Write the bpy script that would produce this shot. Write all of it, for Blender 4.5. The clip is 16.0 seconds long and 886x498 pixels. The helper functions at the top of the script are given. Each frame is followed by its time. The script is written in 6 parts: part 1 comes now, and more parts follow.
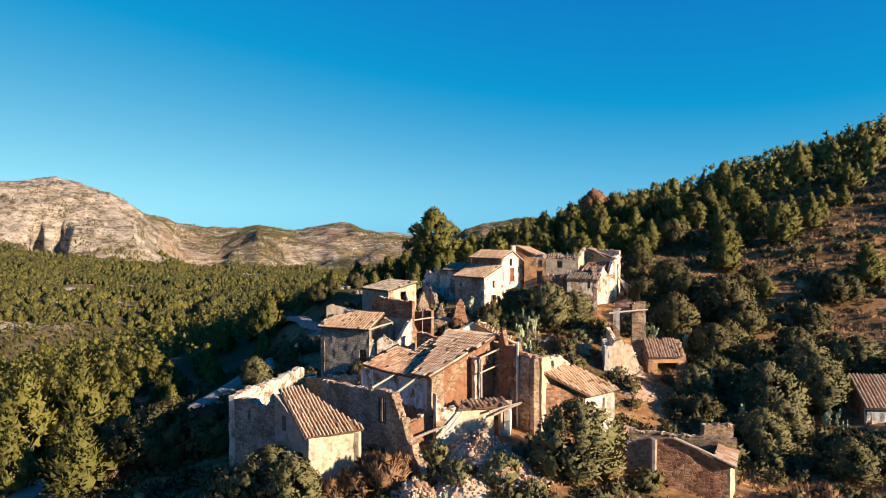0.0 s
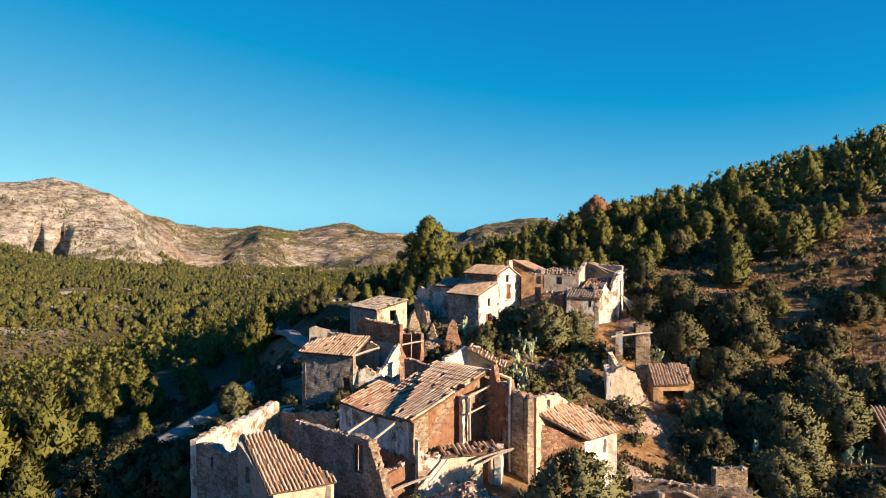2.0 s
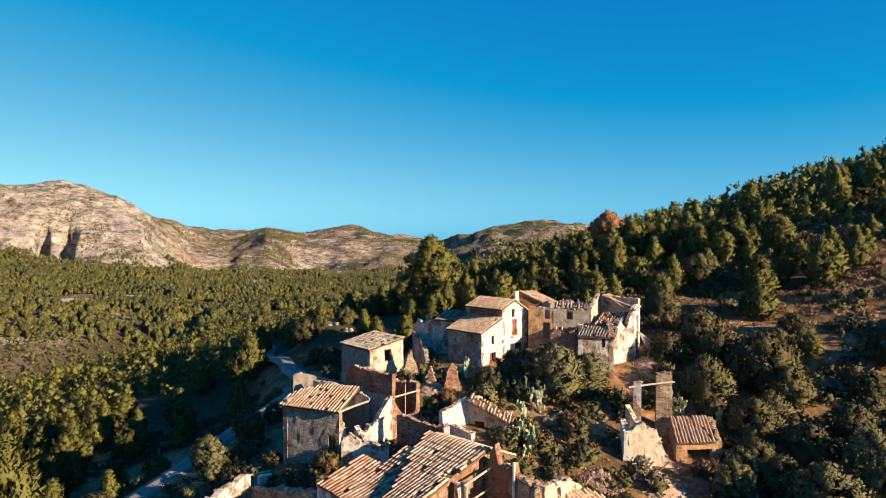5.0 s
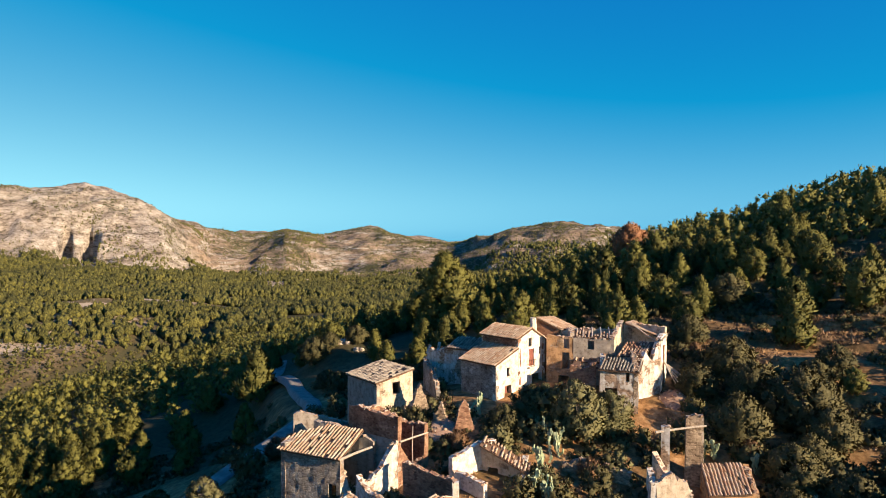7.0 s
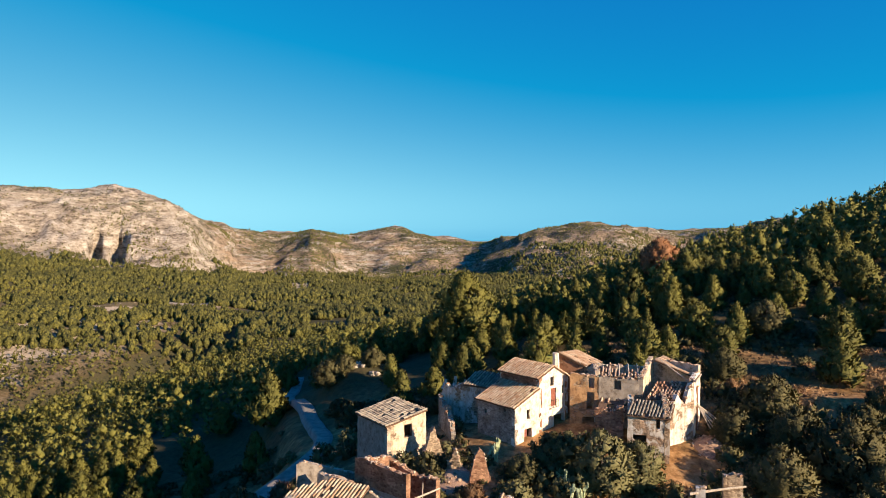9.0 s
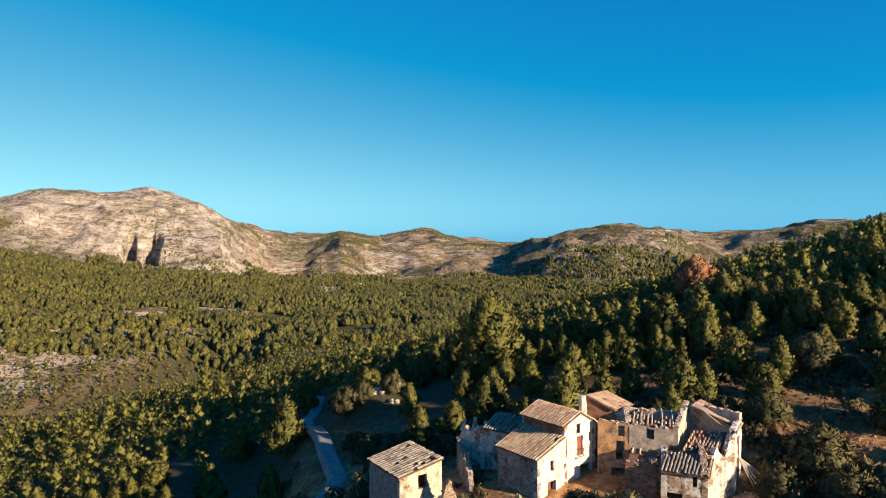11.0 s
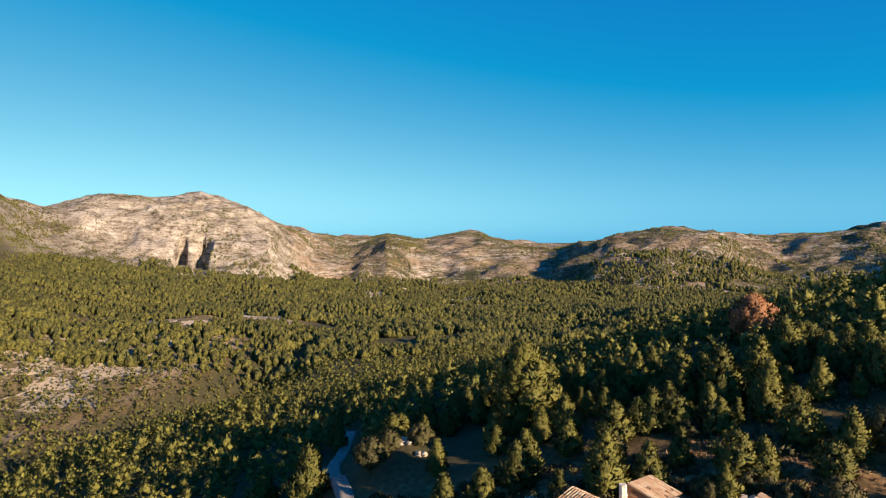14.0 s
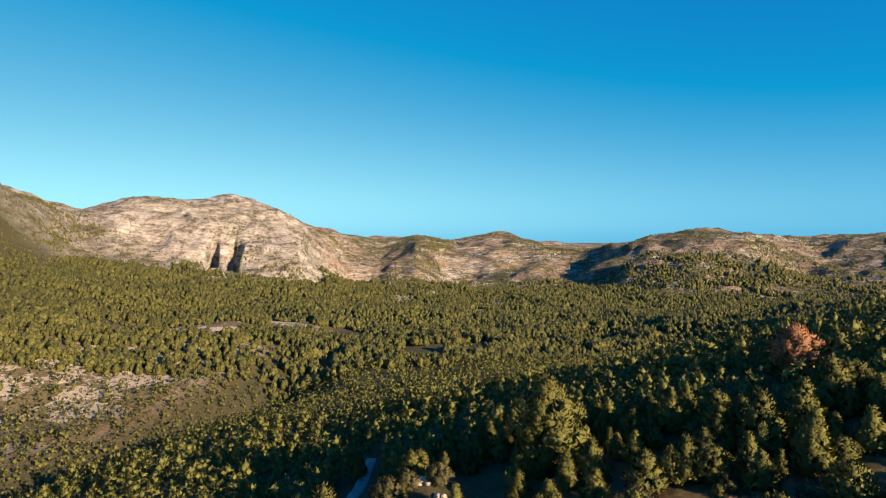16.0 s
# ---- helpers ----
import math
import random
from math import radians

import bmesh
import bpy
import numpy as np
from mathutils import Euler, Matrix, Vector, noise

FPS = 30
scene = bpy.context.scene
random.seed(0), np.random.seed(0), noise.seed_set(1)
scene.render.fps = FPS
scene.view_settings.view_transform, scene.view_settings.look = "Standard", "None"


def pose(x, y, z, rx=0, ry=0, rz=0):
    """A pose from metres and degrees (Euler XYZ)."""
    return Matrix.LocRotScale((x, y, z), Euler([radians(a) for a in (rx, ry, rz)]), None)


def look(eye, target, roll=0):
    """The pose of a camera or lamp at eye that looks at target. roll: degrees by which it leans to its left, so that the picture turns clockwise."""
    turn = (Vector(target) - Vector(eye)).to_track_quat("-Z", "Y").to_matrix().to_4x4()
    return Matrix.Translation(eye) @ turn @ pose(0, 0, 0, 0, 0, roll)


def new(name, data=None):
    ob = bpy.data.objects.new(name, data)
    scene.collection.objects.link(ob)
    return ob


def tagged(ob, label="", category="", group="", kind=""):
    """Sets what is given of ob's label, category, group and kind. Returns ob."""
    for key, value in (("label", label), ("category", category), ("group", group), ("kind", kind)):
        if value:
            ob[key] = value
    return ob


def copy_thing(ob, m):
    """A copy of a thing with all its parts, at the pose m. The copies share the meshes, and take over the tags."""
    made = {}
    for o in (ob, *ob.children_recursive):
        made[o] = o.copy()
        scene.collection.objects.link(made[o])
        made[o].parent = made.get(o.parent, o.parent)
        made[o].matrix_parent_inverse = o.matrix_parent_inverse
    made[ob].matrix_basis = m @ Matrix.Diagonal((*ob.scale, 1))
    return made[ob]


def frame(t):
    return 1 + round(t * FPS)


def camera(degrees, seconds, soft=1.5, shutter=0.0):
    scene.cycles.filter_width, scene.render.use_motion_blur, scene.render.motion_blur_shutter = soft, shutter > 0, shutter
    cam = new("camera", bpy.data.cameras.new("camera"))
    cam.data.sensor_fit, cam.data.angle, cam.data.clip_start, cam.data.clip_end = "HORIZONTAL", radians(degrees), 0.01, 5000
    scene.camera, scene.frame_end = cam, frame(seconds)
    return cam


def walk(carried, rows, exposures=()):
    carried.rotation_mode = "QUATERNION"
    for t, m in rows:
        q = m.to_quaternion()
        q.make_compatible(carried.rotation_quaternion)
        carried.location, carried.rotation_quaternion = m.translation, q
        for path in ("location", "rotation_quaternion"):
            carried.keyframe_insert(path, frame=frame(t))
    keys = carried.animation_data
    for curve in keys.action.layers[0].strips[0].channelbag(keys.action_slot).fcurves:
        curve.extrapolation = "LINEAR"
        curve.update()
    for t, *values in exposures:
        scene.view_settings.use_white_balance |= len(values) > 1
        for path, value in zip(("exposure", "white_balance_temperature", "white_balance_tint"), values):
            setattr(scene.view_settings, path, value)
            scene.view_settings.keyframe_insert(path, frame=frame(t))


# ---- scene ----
# camera and its flight: seconds, place, (pitch, turn to the left)
cam = camera(67.2, 16.0, soft=0.55)
PATH = [
    (0.0, (0.00, 0.00, 50.00), -1.71, 0.00), (0.5, (0.44, 1.40, 50.46), -1.74, 0.05),
    (1.0, (0.85, 2.85, 50.99), -1.73, 0.14), (1.5, (1.16, 4.28, 51.54), -1.74, 0.18),
    (2.0, (1.49, 5.76, 52.14), -1.72, 0.22), (2.5, (1.80, 7.17, 52.73), -1.76, 0.27),
    (3.0, (2.08, 8.58, 53.38), -1.75, 0.31), (3.5, (2.26, 9.93, 54.06), -1.78, 0.36),
    (4.0, (2.37, 11.33, 54.82), -1.76, 0.49), (6.5, (3.15, 18.27, 58.40), -1.70, 2.09),
    (7.0, (3.39, 19.68, 59.24), -1.71, 2.58), (7.5, (3.62, 21.05, 60.10), -1.77, 3.01),
    (8.0, (3.84, 22.42, 61.05), -1.79, 3.51), (8.5, (4.06, 23.76, 62.04), -1.82, 4.09),
    (9.0, (4.29, 25.14, 63.07), -1.82, 4.76), (11.5, (5.46, 32.15, 68.00), -1.81, 8.05),
    (12.0, (5.73, 33.61, 69.15), -1.80, 8.77), (12.5, (6.00, 35.03, 70.28), -1.82, 9.38),
    (13.0, (6.28, 36.45, 71.44), -1.81, 10.09), (13.5, (6.54, 37.88, 72.59), -1.83, 10.71),
    (14.0, (6.74, 39.32, 73.80), -1.85, 11.39), (14.5, (6.89, 40.76, 75.04), -1.88, 12.01),
    (15.0, (7.00, 42.20, 76.31), -1.89, 12.69), (15.5, (7.09, 43.63, 77.57), -1.91, 13.29),
    (16.0, (7.17, 45.07, 78.87), -1.92, 13.98),
]
walk(cam, [(t, pose(*eye, 90 + tilt, 0, turn)) for t, eye, tilt, turn in PATH])

# ---- light: a clear late afternoon, low sun over the slope ----
SUN_EL, SUN_AZ = 18.5, 119.0   # elevation; degrees clockwise from +y
world = bpy.data.worlds.new("clear_sky")
scene.world = world
world.use_nodes = True
wn = world.node_tree.nodes
sky = wn.new("ShaderNodeTexSky")
sky.sky_type = "NISHITA"
sky.sun_disc = False
sky.sun_elevation, sky.sun_rotation = radians(SUN_EL), radians(SUN_AZ)
sky.air_density, sky.dust_density, sky.ozone_density = 1.0, 0.0, 4.0
# dry, very clear air: deep blue above, paler towards the horizon
split = wn.new("ShaderNodeSeparateColor")
deep, floor_ = wn.new("ShaderNodeVectorMath"), wn.new("ShaderNodeVectorMath")
deep.operation, floor_.operation = "MULTIPLY_ADD", "MAXIMUM"
deep.inputs[1].default_value, deep.inputs[2].default_value = (0.43, 0.65, 0.46), (-1.22, 0.16, 2.85)
floor_.inputs[1].default_value = (0.03, 0.1, 0.2)
world.node_tree.links.new(sky.outputs[0], split.inputs[0])
world.node_tree.links.new(split.outputs[1], deep.inputs[0])
world.node_tree.links.new(deep.outputs[0], floor_.inputs[0])
world.node_tree.links.new(floor_.outputs[0], wn["Background"].inputs[0])
wn["Background"].inputs[1].default_value = 0.078
sun = new("sun", bpy.data.lights.new("sun", "SUN"))
sun.data.energy, sun.data.angle, sun.data.color = 5.0, radians(0.5), (1.0, 0.80, 0.58)
ca = radians(SUN_EL)
sun.matrix_world = look((math.sin(radians(SUN_AZ)) * math.cos(ca) * 300, math.cos(radians(SUN_AZ)) * math.cos(ca) * 300, math.sin(ca) * 300), (0, 0, 0))
scene.view_settings.exposure = 1.0

# ---- materials ----
def mat(name, rough=0.9, metal=0.0):
    m = bpy.data.materials.new(name)
    m.use_nodes = True
    b = m.node_tree.nodes["Principled BSDF"]
    b.inputs["Roughness"].default_value = rough
    b.inputs["Metallic"].default_value = metal
    b.inputs["Specular IOR Level"].default_value = 0.25
    return m, m.node_tree.nodes, m.node_tree.links, b


def noise_tex(n, l, scale, detail=4.0, rough=0.6, coord="Object", squash=None):
    tc = n.new("ShaderNodeTexCoord") if coord != "pos" else n.new("ShaderNodeNewGeometry")
    t = n.new("ShaderNodeTexNoise")
    t.inputs["Scale"].default_value, t.inputs["Detail"].default_value, t.inputs["Roughness"].default_value = scale, detail, rough
    out = tc.outputs[coord] if coord != "pos" else tc.outputs["Position"]
    if squash:
        mp = n.new("ShaderNodeMapping")
        mp.inputs["Scale"].default_value = squash
        l.new(out, mp.inputs[0])
        out = mp.outputs[0]
    l.new(out, t.inputs["Vector"])
    return t.outputs["Fac"]


def ramp(n, l, fac, stops, mode="LINEAR"):
    r = n.new("ShaderNodeValToRGB")
    r.color_ramp.interpolation = mode
    el = r.color_ramp.elements
    while len(el) < len(stops):
        el.new(0.5)
    for e, (p, c) in zip(el, stops):
        e.position = p
        e.color = (*c, 1) if len(c) == 3 else c
    l.new(fac, r.inputs[0])
    return r.outputs[0]


def mix(n, l, fac, a, b, kind="MIX"):
    x = n.new("ShaderNodeMix")
    x.data_type, x.blend_type = "RGBA", kind
    for s, v in ((x.inputs[0], fac), (x.inputs[6], a), (x.inputs[7], b)):
        if hasattr(v, "links"):
            l.new(v, s)
        else:
            s.default_value = v if isinstance(v, (int, float)) else (*v, 1)
    return x.outputs[2]


def bump(n, l, b, height, strength=0.5, dist=0.05):
    u = n.new("ShaderNodeBump")
    u.inputs["Strength"].default_value, u.inputs["Distance"].default_value = strength, dist
    l.new(height, u.inputs["Height"])
    l.new(u.outputs[0], b.inputs["Normal"])


def math_node(n, l, op, a, b=None):
    m = n.new("ShaderNodeMath")
    m.operation = op
    for s, v in zip(m.inputs, (a, b)):
        if v is None:
            continue
        if hasattr(v, "links"):
            l.new(v, s)
        else:
            s.default_value = v
    return m.outputs[0]


BLACK, WHITE = (0, 0, 0), (1, 1, 1)


def stone_cells(n, l, scale):
    g = n.new("ShaderNodeNewGeometry")
    mp = n.new("ShaderNodeMapping")
    mp.inputs["Scale"].default_value = (1, 1, 1.7)
    l.new(g.outputs["Position"], mp.inputs[0])
    v = n.new("ShaderNodeTexVoronoi")
    v.inputs["Scale"].default_value = scale
    l.new(mp.outputs[0], v.inputs["Vector"])
    e = n.new("ShaderNodeTexVoronoi")
    e.feature = "DISTANCE_TO_EDGE"
    e.inputs["Scale"].default_value = scale
    l.new(mp.outputs[0], e.inputs["Vector"])
    return v.outputs["Color"], e.outputs["Distance"]


def rubble_material(name, dark, light, mortar, scale=3.2):
    m, n, l, b = mat(name, 0.95)
    cell, edge = stone_cells(n, l, scale)
    sep = n.new("ShaderNodeSeparateColor")
    l.new(cell, sep.inputs[0])
    stones = ramp(n, l, sep.outputs[0], [(0.0, dark), (0.55, light), (1.0, tuple(min(1, c * 1.35) for c in light))])
    joint = ramp(n, l, edge, [(0.02, WHITE), (0.10, BLACK)])
    col = mix(n, l, joint, stones, mortar)
    stain = ramp(n, l, noise_tex(n, l, 0.45, 5, 0.65, "pos"), [(0.35, (0.5, 0.43, 0.37)), (0.65, (1.2, 1.15, 1.08))])
    l.new(mix(n, l, 1.0, col, stain, "MULTIPLY"), b.inputs["Base Color"])
    bump(n, l, b, math_node(n, l, "MINIMUM", edge, 0.12), 0.9, 0.35)
    return m


def plaster_material(name, base, worn, under, amount=0.5, streak=0.6):
    """Render over masonry: worn through in patches, streaked by rain."""
    m, n, l, b = mat(name, 0.92)
    fine = noise_tex(n, l, 5.0, 6, 0.7, "pos")
    big = noise_tex(n, l, 0.55, 6, 0.7, "pos")
    run = noise_tex(n, l, 1.0, 4, 0.6, "pos", (2.2, 2.2, 0.18))
    col = mix(n, l, ramp(n, l, run, [(0.42, BLACK), (0.42 + 0.25 / max(streak, 0.1), WHITE)]), base, worn)
    col = mix(n, l, ramp(n, l, fine, [(0.3, BLACK), (0.8, (0.5, 0.5, 0.5))]), col, worn)
    cell, edge = stone_cells(n, l, 3.4)
    sep = n.new("ShaderNodeSeparateColor")
    l.new(cell, sep.inputs[0])
    st = ramp(n, l, sep.outputs[0], [(0.0, tuple(c * 0.6 for c in under)), (1.0, tuple(min(1, c * 1.4) for c in under))])
    bare = ramp(n, l, big, [(amount - 0.02, WHITE), (amount + 0.02, BLACK)])
    col = mix(n, l, bare, col, st)
    blot = ramp(n, l, noise_tex(n, l, 1.5, 7, 0.75, "pos"), [(0.34, (0.5, 0.44, 0.38)), (0.5, (0.93, 0.9, 0.86)), (0.66, (1.12, 1.1, 1.08))])
    l.new(mix(n, l, 1.0, col, blot, "MULTIPLY"), b.inputs["Base Color"])
    h = math_node(n, l, "MULTIPLY", math_node(n, l, "MINIMUM", edge, 0.12), bare)
    bump(n, l, b, math_node(n, l, "ADD", h, math_node(n, l, "MULTIPLY", fine, 0.05)), 0.8, 0.3)
    return m


RUBBLE = rubble_material("rubble_masonry", (0.20, 0.14, 0.095), (0.40, 0.31, 0.22), (0.36, 0.28, 0.2))
RUBBLE_RED = rubble_material("red_rubble_masonry", (0.20, 0.095, 0.06), (0.38, 0.22, 0.14), (0.33, 0.2, 0.13), 2.6)
RUBBLE_GREY = rubble_material("grey_rubble_masonry", (0.2, 0.17, 0.14), (0.38, 0.34, 0.29), (0.34, 0.3, 0.26), 3.6)
PLASTER_WHITE = plaster_material("white_limewash", (0.82, 0.76, 0.66), (0.66, 0.56, 0.44), (0.4, 0.3, 0.2), 0.33)
PLASTER_OLD = plaster_material("flaking_white_limewash", (0.72, 0.68, 0.62), (0.46, 0.38, 0.3), (0.36, 0.25, 0.17), 0.46, 0.9)
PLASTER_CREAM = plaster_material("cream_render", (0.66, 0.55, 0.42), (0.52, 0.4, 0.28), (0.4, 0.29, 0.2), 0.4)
PLASTER_OCHRE = plaster_material("ochre_render", (0.52, 0.31, 0.155), (0.4, 0.23, 0.12), (0.38, 0.27, 0.18), 0.46, 0.9)
PLASTER_RED = plaster_material("red_earth_render", (0.33, 0.165, 0.095), (0.25, 0.125, 0.075), (0.36, 0.23, 0.15), 0.44, 0.8)
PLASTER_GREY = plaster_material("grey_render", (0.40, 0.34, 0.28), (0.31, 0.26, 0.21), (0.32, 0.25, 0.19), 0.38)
PLASTER_BLUE = plaster_material("pale_blue_limewash", (0.74, 0.76, 0.8), (0.42, 0.4, 0.38), (0.32, 0.24, 0.17), 0.42, 0.9)


def tile_material(name, a, b2, c):
    m, n, l, b = mat(name, 0.85)
    info = n.new("ShaderNodeObjectInfo")
    geo = n.new("ShaderNodeNewGeometry")
    r = math_node(n, l, "FRACT", math_node(n, l, "ADD", info.outputs["Random"], geo.outputs["Random Per Island"]))
    col = ramp(n, l, r, [(0.0, a), (0.45, b2), (1.0, c)])
    lich = ramp(n, l, noise_tex(n, l, 1.3, 6, 0.75, "pos"), [(0.5, BLACK), (0.72, (0.75, 0.75, 0.75))])
    col = mix(n, l, lich, col, (0.42, 0.36, 0.26))
    l.new(col, b.inputs["Base Color"])
    bump(n, l, b, noise_tex(n, l, 18, 3, 0.6, "pos"), 0.3, 0.03)
    return m


TILE = tile_material("weathered_clay_tile", (0.42, 0.23, 0.125), (0.52, 0.33, 0.2), (0.62, 0.46, 0.31))
TILE_RED = tile_material("red_clay_tile", (0.33, 0.14, 0.075), (0.45, 0.25, 0.145), (0.58, 0.4, 0.26))
# lichened tile in a darker copy, with shade put into its colour
TILE_DARK = tile_material("lichened_shade_dark_tile", (0.17, 0.13, 0.1), (0.28, 0.22, 0.16), (0.38, 0.31, 0.23))


def plain_material(name, c1, c2, scale, rough=0.9, bump_s=0.3, squash=None, coord="pos"):
    m, n, l, b = mat(name, rough)
    f = noise_tex(n, l, scale, 6, 0.65, coord, squash)
    l.new(ramp(n, l, f, [(0.32, c1), (0.68, c2)]), b.inputs["Base Color"])
    bump(n, l, b, f, bump_s, 0.1)
    return m


ROOF_EARTH = plain_material("roof_bedding_earth", (0.11, 0.06, 0.035), (0.22, 0.13, 0.08), 4)
TIMBER = plain_material("bleached_timber", (0.3, 0.22, 0.15), (0.56, 0.47, 0.37), 6, 0.8, 0.3, (1, 1, 1))
TIMBER_DARK = plain_material("dark_old_timber", (0.07, 0.045, 0.03), (0.16, 0.1, 0.07), 7)
SHUTTER = plain_material("red_brown_shutter_paint", (0.2, 0.06, 0.04), (0.3, 0.11, 0.07), 5, 0.7)
def stone_material():
    m, n, l, b = mat("loose_stone", 0.95)
    geo = n.new("ShaderNodeNewGeometry")
    col = ramp(n, l, geo.outputs["Random Per Island"], [(0.0, (0.28, 0.16, 0.1)), (0.4, (0.44, 0.28, 0.185)), (0.75, (0.55, 0.4, 0.285)), (1.0, (0.66, 0.53, 0.4))])
    f = noise_tex(n, l, 6, 6, 0.7, "pos")
    l.new(mix(n, l, 1.0, col, ramp(n, l, f, [(0.3, (0.55, 0.5, 0.45)), (0.65, (1.1, 1.1, 1.1))]), "MULTIPLY"), b.inputs["Base Color"])
    bump(n, l, b, f, 0.5, 0.08)
    return m


STONE = stone_material()
LIMESTONE = plain_material("pale_limestone", (0.3, 0.22, 0.15), (0.6, 0.5, 0.38), 1.4)
ROAD = plain_material("pale_dirt_road", (0.17, 0.14, 0.115), (0.32, 0.28, 0.23), 0.8)
BARK = plain_material("bark", (0.06, 0.045, 0.035), (0.16, 0.12, 0.09), 6)
IRON = plain_material("rusty_iron", (0.06, 0.03, 0.02), (0.14, 0.07, 0.04), 14, 0.6)


def leaf_material(name, dark, light, tone=0.35, clumps=False):
    m, n, l, b = mat(name, 0.75)
    info = n.new("ShaderNodeObjectInfo")
    geo = n.new("ShaderNodeNewGeometry")
    r = math_node(n, l, "ADD", math_node(n, l, "MULTIPLY", info.outputs["Random"], 0.3), math_node(n, l, "MULTIPLY", geo.outputs["Random Per Island"], 0.3))
    patch = noise_tex(n, l, 0.02, 3, 0.6, "pos")
    single = noise_tex(n, l, 0.17, 2, 0.5, "pos")
    f = math_node(n, l, "ADD", r, math_node(n, l, "ADD", math_node(n, l, "MULTIPLY", patch, tone), math_node(n, l, "MULTIPLY", single, 0.35)))
    col = ramp(n, l, f, [(0.3, dark), (0.95, light)])
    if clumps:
        # dark noise in the colour stands in for shaded gaps between leaf clumps
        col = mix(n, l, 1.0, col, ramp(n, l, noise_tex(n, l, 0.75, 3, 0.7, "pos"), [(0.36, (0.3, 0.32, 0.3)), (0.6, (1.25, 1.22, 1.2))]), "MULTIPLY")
        bump(n, l, b, noise_tex(n, l, 0.9, 3, 0.7, "pos"), 1.0, 1.2)
    l.new(col, b.inputs["Base Color"])
    return m


PINE = leaf_material("pine_needles", (0.052, 0.052, 0.012), (0.17, 0.153, 0.03))
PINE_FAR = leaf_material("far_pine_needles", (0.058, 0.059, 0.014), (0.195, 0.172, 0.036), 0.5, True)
PINE_DEAD = leaf_material("dead_pine_needles", (0.22, 0.10, 0.045), (0.36, 0.17, 0.08))
OLIVE = leaf_material("olive_leaves", (0.075, 0.071, 0.027), (0.18, 0.16, 0.066))
SHRUB = leaf_material("dark_shrub_leaves", (0.05, 0.044, 0.016), (0.13, 0.11, 0.041))
HEATH = leaf_material("brown_heath_twigs", (0.1, 0.06, 0.03), (0.27, 0.165, 0.082))
SHRUB_DRY = leaf_material("dry_shrub_twigs", (0.15, 0.085, 0.045), (0.3, 0.17, 0.085))
CACTUS = leaf_material("prickly_pear_skin", (0.2, 0.24, 0.11), (0.5, 0.53, 0.32))
GRASS = leaf_material("dry_grass_blades", (0.25, 0.145, 0.07), (0.5, 0.31, 0.15))


